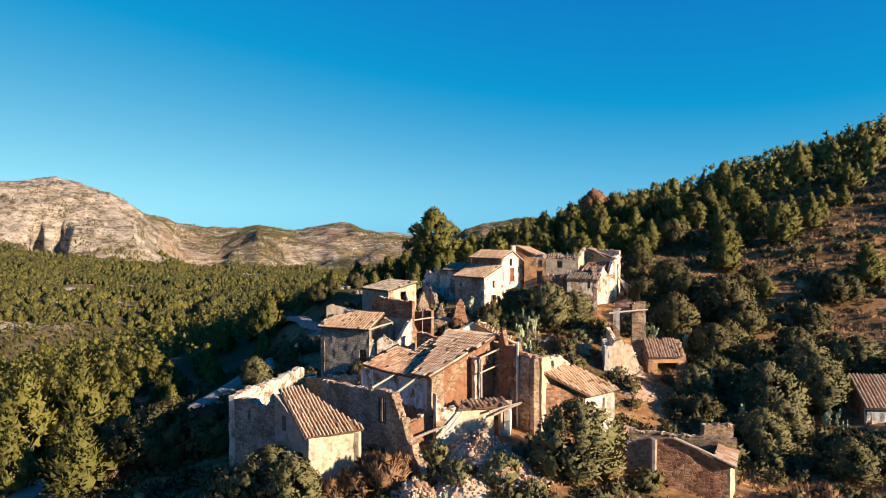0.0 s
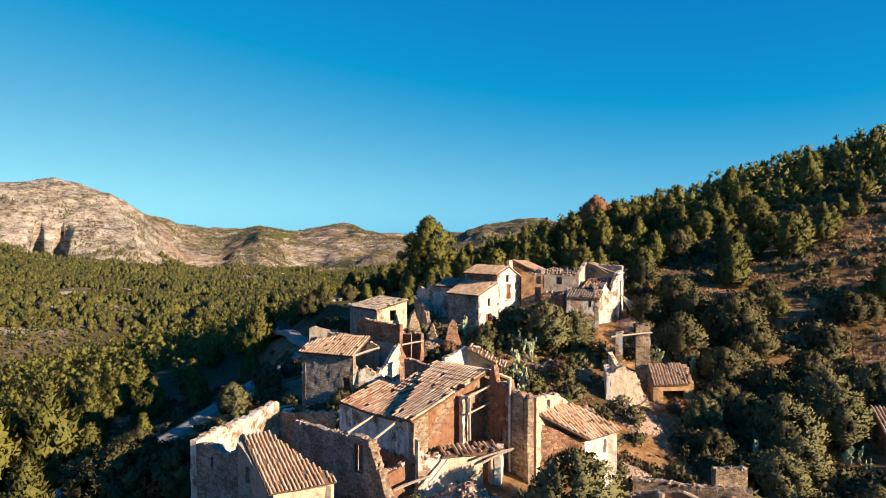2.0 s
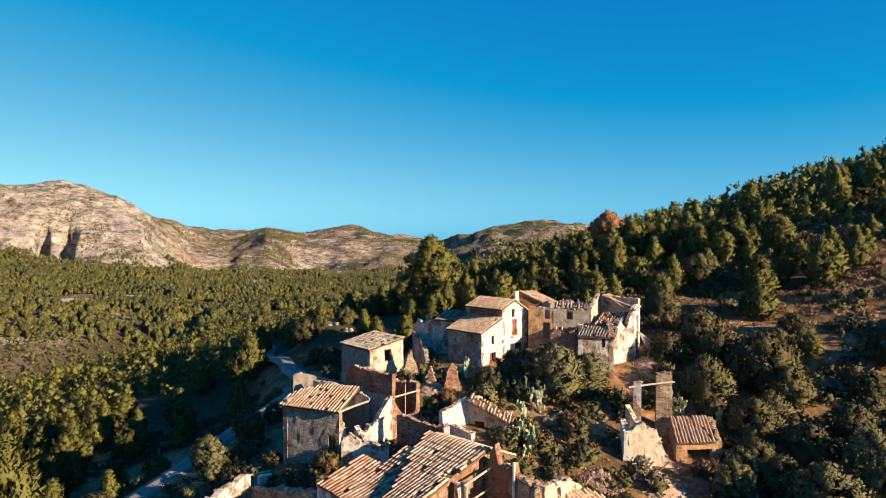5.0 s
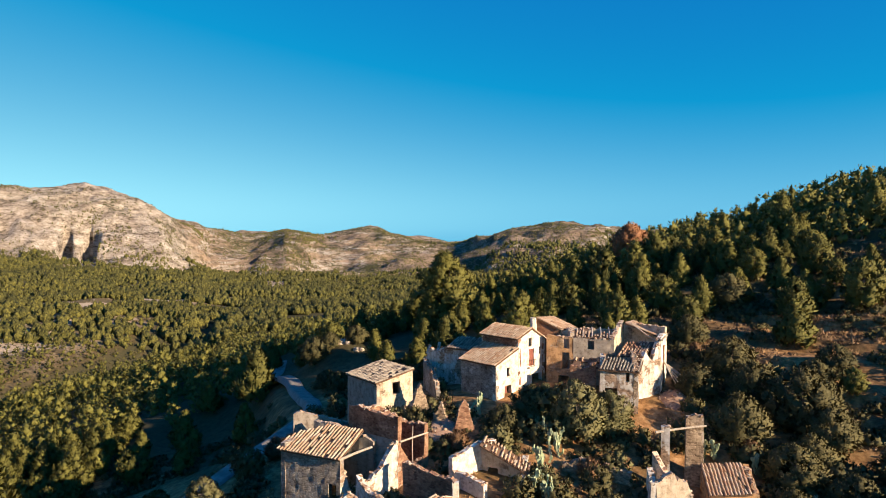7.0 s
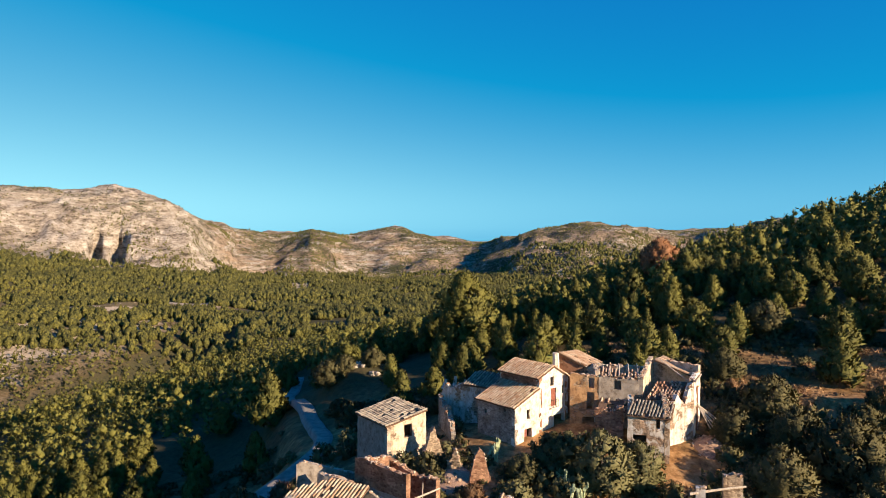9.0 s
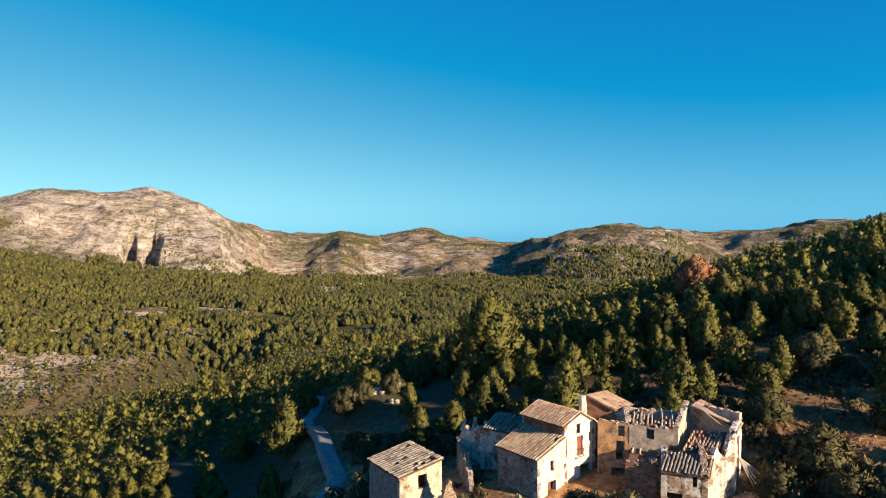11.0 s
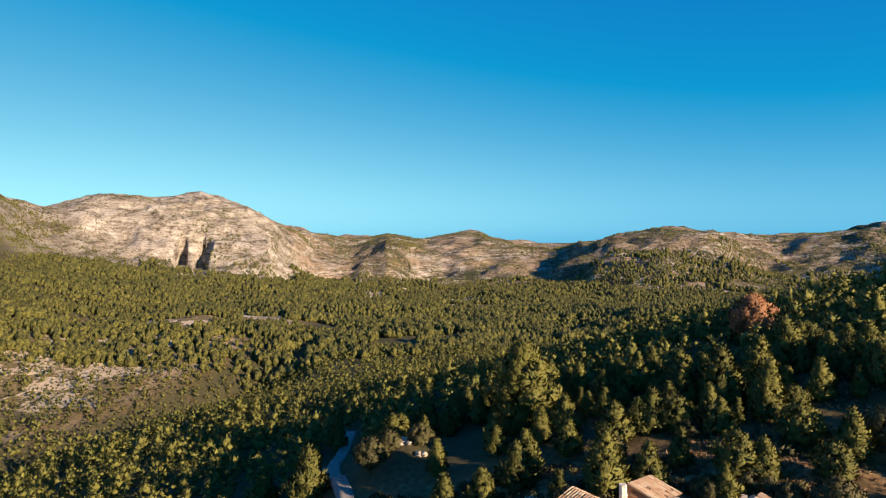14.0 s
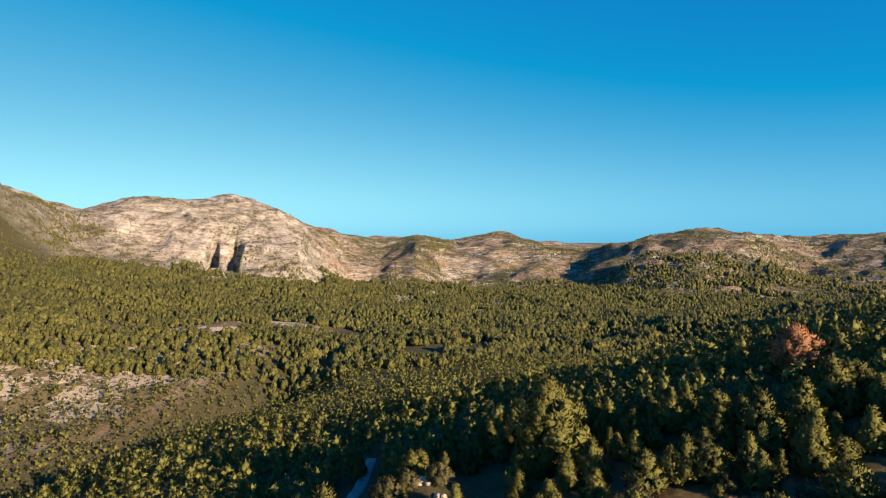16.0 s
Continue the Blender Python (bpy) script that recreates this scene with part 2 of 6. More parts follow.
def ground_material():
    m, n, l, b = mat("dry_hillside_ground", 0.97)
    g = n.new("ShaderNodeNewGeometry")
    sepn = n.new("ShaderNodeSeparateXYZ")
    l.new(g.outputs["Normal"], sepn.inputs[0])
    pos = n.new("ShaderNodeSeparateXYZ")
    l.new(g.outputs["Position"], pos.inputs[0])
    far = ramp(n, l, math_node(n, l, "DIVIDE", pos.outputs[1], 1000.0), [(0.62, BLACK), (0.85, WHITE)])
    dry = ramp(n, l, math_node(n, l, "DIVIDE", pos.outputs[0], -1000.0), [(0.18, BLACK), (0.205, WHITE), (0.27, WHITE), (0.31, BLACK)])
    fine = noise_tex(n, l, 0.9, 8, 0.7, "pos")
    mid = noise_tex(n, l, 0.09, 6, 0.65, "pos")
    soil = ramp(n, l, fine, [(0.3, (0.09, 0.042, 0.016)), (0.48, (0.3, 0.15, 0.056)), (0.7, (0.56, 0.33, 0.15))])
    scrub = ramp(n, l, fine, [(0.35, (0.06, 0.037, 0.015)), (0.7, (0.21, 0.125, 0.05))])
    near = mix(n, l, ramp(n, l, mid, [(0.44, BLACK), (0.6, WHITE)]), soil, scrub)
    ledge = noise_tex(n, l, 0.06, 7, 0.7, "pos", (0.6, 0.6, 3.0))
    pale = ramp(n, l, fine, [(0.3, (0.26, 0.18, 0.11)), (0.7, (0.58, 0.46, 0.33))])
    valley = mix(n, l, ramp(n, l, ledge, [(0.49, BLACK), (0.52, WHITE)]), ramp(n, l, fine, [(0.35, (0.075, 0.058, 0.026)), (0.7, (0.22, 0.155, 0.075))]), pale)
    near = mix(n, l, dry, near, valley)
    # dark litter from the wood's edge on, with the pines' shade painted in
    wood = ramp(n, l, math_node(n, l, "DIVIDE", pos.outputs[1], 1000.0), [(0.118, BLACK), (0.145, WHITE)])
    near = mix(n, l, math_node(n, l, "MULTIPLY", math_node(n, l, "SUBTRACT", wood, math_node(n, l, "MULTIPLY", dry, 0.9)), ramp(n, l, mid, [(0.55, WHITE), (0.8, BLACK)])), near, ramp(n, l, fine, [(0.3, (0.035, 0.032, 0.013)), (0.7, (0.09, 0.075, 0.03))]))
    # limestone, scrub and thin grass of the distant slopes
    coarse = noise_tex(n, l, 0.008, 6, 0.6, "pos")
    band = noise_tex(n, l, 0.02, 7, 0.66, "pos", (0.3, 0.3, 4.2))
    speck = noise_tex(n, l, 0.2, 5, 0.75, "pos", (1, 1, 1.5))
    lump = noise_tex(n, l, 0.045, 7, 0.72, "pos", (0.8, 0.8, 2.4))
    grain = math_node(n, l, "ADD", math_node(n, l, "MULTIPLY", lump, 0.6), math_node(n, l, "MULTIPLY", speck, 0.4))
    rock = ramp(n, l, grain, [(0.4, (0.09, 0.068, 0.045)), (0.455, (0.29, 0.225, 0.165)), (0.52, (0.46, 0.38, 0.295)), (0.6, (0.68, 0.59, 0.48))])
    earth = ramp(n, l, grain, [(0.4, (0.06, 0.05, 0.027)), (0.47, (0.245, 0.17, 0.108)), (0.58, (0.46, 0.325, 0.215))])
    bush = ramp(n, l, speck, [(0.35, (0.03, 0.033, 0.012)), (0.65, (0.085, 0.08, 0.033))])
    ledge_far = ramp(n, l, band, [(0.52, BLACK), (0.535, WHITE), (0.59, WHITE), (0.61, BLACK)])
    bald = ramp(n, l, math_node(n, l, "SUBTRACT", math_node(n, l, "DIVIDE", math_node(n, l, "ADD", pos.outputs[0], math_node(n, l, "MULTIPLY", pos.outputs[1], 1.35)), 1000.0), 0.5), [(0.5, WHITE), (0.57, BLACK)])
    steep = ramp(n, l, math_node(n, l, "ADD", sepn.outputs[2], math_node(n, l, "MULTIPLY", coarse, 0.35)), [(0.9, WHITE), (1.04, BLACK)])
    stony = math_node(n, l, "MAXIMUM", math_node(n, l, "MULTIPLY", ledge_far, ramp(n, l, lump, [(0.38, BLACK), (0.48, WHITE)])), math_node(n, l, "MULTIPLY", bald, math_node(n, l, "MAXIMUM", steep, 0.75)))
    bare = mix(n, l, stony, earth, rock)
    cover = math_node(n, l, "ADD", math_node(n, l, "MULTIPLY", speck, 0.9), math_node(n, l, "MULTIPLY", coarse, 0.75))
    cover = math_node(n, l, "SUBTRACT", cover, math_node(n, l, "MULTIPLY", bald, 0.08))
    distant = mix(n, l, ramp(n, l, cover, [(0.84, BLACK), (0.9, WHITE)]), bare, bush)
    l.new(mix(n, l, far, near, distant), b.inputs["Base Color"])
    bump(n, l, b, math_node(n, l, "ADD", math_node(n, l, "MULTIPLY", fine, 0.4), math_node(n, l, "MULTIPLY", mix(n, l, far, BLACK, grain), 40.0)), 0.7, 0.5)
    return m


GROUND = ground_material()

# ---- helpers for meshes ----
rnd = random.Random(7)


def mesh_of(name, verts, faces, material, smooth=False):
    me = bpy.data.meshes.new(name)
    me.from_pydata([tuple(v) for v in verts], [], [tuple(f) for f in faces])
    me.materials.append(material)
    if smooth:
        me.shade_smooth()
    return me


def mesh_np(name, verts, faces, material, smooth=False):
    """A mesh from arrays: verts (n, 3), faces (m, 3 or 4)."""
    verts, faces = np.asarray(verts, np.float32), np.asarray(faces, np.int32)
    me = bpy.data.meshes.new(name)
    me.vertices.add(len(verts))
    me.vertices.foreach_set("co", verts.ravel())
    k = faces.shape[1]
    me.loops.add(faces.size)
    me.loops.foreach_set("vertex_index", faces.ravel())
    me.polygons.add(len(faces))
    me.polygons.foreach_set("loop_start", np.arange(0, faces.size, k, dtype=np.int32))
    me.update(calc_edges=True)
    me.validate()
    me.materials.append(material)
    if smooth:
        me.shade_smooth()
    return me


def soft_normals(me, normals):
    """Shade foliage as a soft mass instead of facet by facet."""
    me.shade_smooth()
    at = me.attributes.new("custom_normal", "FLOAT_VECTOR", "POINT")
    at.data.foreach_set("vector", np.asarray(normals, np.float32).ravel())
    me.update()


def part(name, me, parent, label="", m=None):
    ob = new(name, me)
    ob.parent = parent
    if m is not None:
        ob.matrix_basis = m
    return tagged(ob, label)


def thing(name, label, category, group="", m=None):
    ob = new(name)
    ob.empty_display_size = 0.2
    if m is not None:
        ob.matrix_basis = m
    return tagged(ob, label, category, group)


# ---- the lie of the land ----
HILLS_NEAR = [(0, 55, 30, 12.0), (-20, 95, 28, 3.9), (10, 100, 28, 7.2), (35, 75, 28, -4.4), (45, 125, 35, 4.5), (0, 150, 35, 7.8), (-45, 120, 40, 7.1),
              (85, 150, 45, 2.5), (100, 90, 50, -12.7), (40, 190, 50, 7.8), (-40, 200, 50, 4.2), (-60, 60, 35, 14.0), (25, 60, 25, -2.4), (0, 105, 14, 0.8), (-23, 150, 8, 4.0)]
HILLS_WIDE = [(20, 240, 70, 6.8), (140, 230, 90, 25.0), (-180, 260, 90, -11.2), (-200, 420, 130, -16.6), (-340, 460, 130, 17.2), (50, 450, 160, -20.5),
              (0, 0, 70, -9.8), (160, 120, 100, 35.5), (-120, 60, 100, -15.6), (230, 420, 160, 13.4), (150, -50, 150, 8.8), (-400, 300, 120, 28.8)]
# summits of the distant range: bearing, distance, height
RANGE = [(-70, 950, 150), (-52, 1000, 144), (-45.3, 1050, 131), (-43.0, 1130, 111), (-40.9, 1228, 100), (-37.2, 1281, 125), (-33.6, 1283, 123), (-30.2, 1305, 136),
         (-27.2, 1286, 114), (-24.9, 1257, 86), (-23.6, 1338, 68), (-21.5, 1539, 56), (-18.3, 1640, 39), (-15.4, 1541, 55), (-12.6, 1642, 43), (-9.3, 1643, 62),
         (-5.6, 1694, 34), (-1.9, 1744, 23), (1.7, 1445, 37), (3.4, 1425, 58), (6.8, 1425, 70), (10.8, 1495, 58), (14.6, 1645, 49), (19.3, 1644, 66), (32, 1500, 110), (60, 1300, 120)]
BEAR, DIST, TALL = (np.array(c, float) for c in zip(*RANGE))


def value_noise(x, y, seed):
    """Smooth noise in -1..1 on a lattice of unit cells."""
    xi, yi = np.floor(x).astype(np.int64), np.floor(y).astype(np.int64)
    fx, fy = x - xi, y - yi
    fx, fy = fx * fx * (3 - 2 * fx), fy * fy * (3 - 2 * fy)

    def corner(a, b):
        h = (a * 374761393 + b * 668265263 + seed * 1442695041) & 0x7FFFFFFF
        h = ((h ^ (h >> 13)) * 1274126177) & 0x7FFFFFFF
        return ((h ^ (h >> 16)) & 0xFFFF) / 32767.5 - 1
    return (corner(xi, yi) * (1 - fx) + corner(xi + 1, yi) * fx) * (1 - fy) + (corner(xi, yi + 1) * (1 - fx) + corner(xi + 1, yi + 1) * fx) * fy


def fractal(x, y, size, octaves, seed, gain=0.5):
    out, amp = 0.0, 1.0
    for k in range(octaves):
        out = out + amp * value_noise(x / size * 2 ** k + 17.3 * k, y / size * 2 ** k - 9.1 * k, seed + k)
        amp *= gain
    return out


def ease(v):
    v = np.clip(v, 0, 1)
    return v * v * (3 - 2 * v)


def land(x, y):
    """Height of the ground, for arrays or numbers."""
    x, y = np.asarray(x, float), np.asarray(y, float)
    h = 24.4 + 7.88 * np.clip(x, -500, 300) / 100
    for cx, cy, r, a in HILLS_NEAR + HILLS_WIDE:
        h = h + a * np.exp(-((x - cx) ** 2 + (y - cy) ** 2) / r ** 2)
    # old terraces on the dry slope
    slope = ease((x - 34) / 12) * ease((y - 70) / 25) * (1 - ease((y - 150) / 40))
    q = (h + 0.7 * fractal(x, y, 22, 2, 5)) / 2.1
    step = (np.floor(q) + ease((q - np.floor(q)) * 3.0 - 2.0)) * 2.1
    h = h + slope * 0.75 * (step - h)
    h = h + 0.35 * fractal(x, y, 9, 3, 3) * (0.35 + ease((np.hypot(x - 5, y - 78) - 38) / 30))
    r, az = np.hypot(x, y), np.degrees(np.arctan2(x, y))
    h = h + ease((r - 150) / 300) * 5 * fractal(x, y, 120, 4, 11)
    far = np.interp(az, BEAR, DIST)
    top = np.interp(az, BEAR, TALL)
    left = 1 - ease((az + 10) / 14)
    foot = 0.60 + 0.09 * left
    u = ease((r - far * foot) / (far * (1 - foot)))
    cliff = np.exp(-((az + 32) / 8.5) ** 2)
    steep = ease((r - far * 0.76) / (far * 0.16))
    u = u * (1 - 0.5 * cliff) + steep * 0.5 * cliff
    h = h + 52 * np.exp(-((x + 590) ** 2 + (y - 500) ** 2) / 270.0 ** 2)
    # the bank falls away below the track
    edge = np.interp(y, (40, 60, 74, 84, 97, 110, 118, 126, 140, 151), (-44, -40, -34.5, -30.5, -26, -21, -20.5, -23.5, -29.5, -35)) - 2.5
    h = h - 5.5 * ease((edge - x) / 8) * (1 - ease((edge - 30 - x) / 40)) * ease((y - 45) / 15) * (1 - ease((y - 140) / 25))
    # the gully below the spur
    h = h - 19 * np.exp(-((x + 150 + 0.04 * (y - 250)) / 25) ** 2) * ease((y - 90) / 80) * (1 - ease((y - 330) / 120))
    # one long slope from the spur down to the gully, grazed by the sun
    fall = np.interp(y, (100, 120, 160, 200, 250, 300, 340), (17, 18, 22, 23, 21, 15, 12)) + 0.21 * (x + 50) + 1.8 * fractal(x, y, 30, 3, 81)
    h = h + (fall - h) * ease((-48 - x) / 12) * ease((x + 168) / 22) * ease((y - 100) / 30) * (1 - ease((y - 300) / 60))
    base = h * (1 - ease((r - 480) / 300)) + (45 * np.exp(-((x + 590) ** 2 + (y - 560) ** 2) / 260.0 ** 2) - 13) * ease((r - 480) / 300)
    # the wooded flank climbs steadily to the foot of the mountain
    w = np.clip((r - 400) / 190, 0, 1)
    low = np.interp(az, (-60, -45, -33.8, -21, -12), (30, 22, 6, 0, 2))
    high = np.interp(az, (-60, -45, -39.5, -33.8, -30, -27.6, -21, -12.6, 0), (54, 46, 36, 16, 8, 3, -9, -13, -14))
    flank = low + (high - low) * (r - 430) / 520 + 15 * (0.4 - np.abs(fractal(x, y, 150, 3, 71, 0.4)))
    base = base + left * (h * (1 - w) + flank * w - base)
    h = h + left * w * (flank - h)
    m = base + (top - base) * u
    rough = ease((r - far * 0.62) / (far * 0.15))
    calm = 1 - 0.85 * np.exp(-((r - far) / 70.0) ** 2)
    ridges = 1 - 2 * np.abs(fractal(x, y, 150, 4, 61, 0.5))
    m = m + rough * calm * (1 - 0.6 * cliff) * (9 * ridges + 10 * fractal(x, y, 110, 6, 21, 0.55))
    m = m + rough * calm * cliff * 9 * fractal(x, y, 75, 6, 31, 0.62)
    m = m + rough * calm * cliff * 5 * (1 - 2 * np.abs(fractal(x, y, 34, 3, 51, 0.5)))
    m = m + rough * 2.0 * fractal(x, y, 22, 4, 41, 0.6)
    # two dark clefts at the foot of the cliff
    cleft = np.maximum(np.exp(-((az + 31.4 - 0.001 * (r - 1050)) / 0.42) ** 8), np.exp(-((az + 29.7 - 0.008 * (r - 1060)) / 0.56) ** 8))
    m = np.where((m < 55 + 4 * np.sin(az * 5)) & (m > 22) & (r > 700), m + (-8 - m) * cleft, m)
    drop = ease((r - far * 1.04) / 900)
    m = m * (1 - drop) + (-30) * drop
    return np.where(r > 470, m, h)


def gz(x, y):
    return float(land(x, y))


def build_ground():
    az = np.unique(np.concatenate([np.arange(-180, -60, 3.0), np.arange(-60, -34, 0.3), np.arange(-34, -26, 0.12), np.arange(-26, 48, 0.3), np.arange(48, 180, 3.0)]))
    r = np.concatenate([np.linspace(2, 40, 16), np.linspace(42, 180, 190), 180 * (6.2) ** np.linspace(0.005, 1, 190), np.linspace(1125, 1760, 110)[1:], np.linspace(1800, 4600, 14)])
    a, q = np.meshgrid(np.radians(az), r)
    x, y = q * np.sin(a), q * np.cos(a)
    z = land(x, y)
    nr, na = x.shape
    v = np.stack([x, y, z], -1).reshape(-1, 3)
    i = np.arange(nr - 1)[:, None] * na + np.arange(na)[None]
    j = np.roll(np.arange(na), -1)[None] + np.arange(nr - 1)[:, None] * na
    f = np.stack([i, i + na, j + na, j], -1).reshape(-1, 4)
    v = np.concatenate([v, [[0, 0, float(land(0, 0))]]])
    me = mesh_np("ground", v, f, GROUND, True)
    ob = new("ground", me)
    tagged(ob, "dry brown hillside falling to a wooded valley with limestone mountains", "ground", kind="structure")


build_ground()

# ---- builders for the ruined houses ----
def wall(house, p0, p1, top, material, base=None, th=0.55, openings=(), rag=0.16, name="wall", label="", cell=0.42):
    """A masonry wall from p0 to p1 (its outer face, seen from the right of that way), with a worn top that follows
    (metres along, height) pairs, and openings (from, to, sill, head) that go right through."""
    p0, p1 = np.array(p0, float), np.array(p1, float)
    length = float(np.hypot(*(p1 - p0)))
    d = (p1 - p0) / length
    nrm = np.array([-d[1], d[0]])
    if base is None:
        base = min(gz(*p0), gz(*p1), gz(*(p0 + p1) / 2)) - 0.8
    if isinstance(top, (int, float)):
        top = [(0, top), (length, top)]
    ts, tz = zip(*top)
    seed = int(abs(p0[0] * 13 + p0[1] * 7 + length * 31)) % 997
    local = random.Random(seed)
    ss = sorted({0.0, length, *np.linspace(0, length, max(2, int(length / cell) + 1)).tolist(), *[s for s in ts if 0 < s < length], *[v for o in openings for v in o[:2]]})
    zmax = max(tz) + rag
    zs = sorted({base, *np.arange(base, zmax + cell, cell).tolist(), *[v for o in openings for v in o[2:]]})
    ss = [s for k, s in enumerate(ss) if k == 0 or s - ss[k - 1] > 0.02]
    prof = [float(np.interp(s, ts, tz)) + (local.uniform(-1, 0.6) * rag) for s in ss]
    verts, index, faces = [], {}, []
    ox, oy, oz = house.location

    def vert(i, j, side):
        key = (i, j, side)
        z = min(zs[j], prof[i])
        if z == prof[i]:
            key = (i, "top", side)
        if key not in index:
            off = th if side else 0.0
            jit = 0.06 * value_noise(np.array(ss[i] * 1.7 + seed), np.array(z * 1.9), 3 + side)
            q = p0 + d * ss[i] + nrm * (off + float(jit))
            index[key] = len(verts)
            verts.append((q[0] - ox, q[1] - oy, z - oz))
        return index[key]

    def solid(i, j):
        if not (0 <= i < len(ss) - 1 and 0 <= j < len(zs) - 1):
            return False
        cs, cz = (ss[i] + ss[i + 1]) / 2, (zs[j] + zs[j + 1]) / 2
        if zs[j] >= max(prof[i], prof[i + 1]) - 1e-4:
            return False
        return not any(a < cs < b and lo < cz < hi for a, b, lo, hi in openings)

    def face(*q):
        clean = [v for k, v in enumerate(q) if v != q[k - 1]]
        if len(set(clean)) >= 3:
            faces.append(clean)

    for i in range(len(ss) - 1):
        for j in range(len(zs) - 1):
            if not solid(i, j):
                continue
            c = [(i, j), (i + 1, j), (i + 1, j + 1), (i, j + 1)]
            face(*[vert(*k, 0) for k in c])
            face(*[vert(*k, 1) for k in reversed(c)])
            for (di, dj), (k0, k1) in (((0, 1), (2, 3)), ((0, -1), (0, 1)), ((1, 0), (1, 2)), ((-1, 0), (3, 0))):
                if not solid(i + di, j + dj):
                    a, b = c[k0], c[k1]
                    face(vert(*b, 0), vert(*a, 0), vert(*a, 1), vert(*b, 1))
    ob = part(name, mesh_of(name, verts, faces, material), house, label)
    if rag >= 0.1:
        verts, faces = [], []
        for _ in range(int(length / 0.17)):
            s = local.uniform(0.05, length - 0.05)
            z = float(np.interp(s, ss, prof)) - 0.03
            q = p0 + d * s + nrm * local.uniform(0.02, th - 0.02)
            r = local.uniform(0.07, 0.17) * (0.8 + rag)
            turn = Euler((local.uniform(-0.4, 0.4), local.uniform(-0.4, 0.4), local.uniform(0, 3.1))).to_matrix()
            k = len(verts)
            for c in ((-1, -1, -1), (-1, -1, 1), (-1, 1, -1), (-1, 1, 1), (1, -1, -1), (1, -1, 1), (1, 1, -1), (1, 1, 1)):
                w = turn @ Vector([e * r * local.uniform(0.6, 1.2) * f for e, f in zip(c, (1.2, 0.9, 0.65))])
                verts.append((q[0] - ox + w.x, q[1] - oy + w.y, z - oz + w.z))
            faces.extend([tuple(k + e for e in f) for f in ((0, 1, 3, 2), (4, 6, 7, 5), (0, 4, 5, 1), (2, 3, 7, 6), (0, 2, 6, 4), (1, 5, 7, 3))])
        tagged(part("coping", mesh_of("coping", verts, faces, STONE), ob), kind="stuff")
    return ob


def barrel(sp, tl, material):
    """One curved clay tile, wider at its lower end."""
    v, f = [], []
    for y, r in ((-0.05, sp * 0.34), (tl * 1.1, sp * 0.3)):
        for k in range(6):
            a = math.pi * k / 5
            v.append((-math.cos(a) * r, y, math.sin(a) * r * 1.25 + (0.025 if y < 0 else 0.0)))
    f = [(k, k + 1, k + 7, k + 6) for k in range(5)]
    v += [(x * 0.8, y + 0.01, z * 0.75) for x, y, z in v[:6]]
    f += [(k + 12, k + 13, k + 1, k) for k in range(5)]
    return mesh_of("tile", v, f, material)


TILE_MESHES = {}


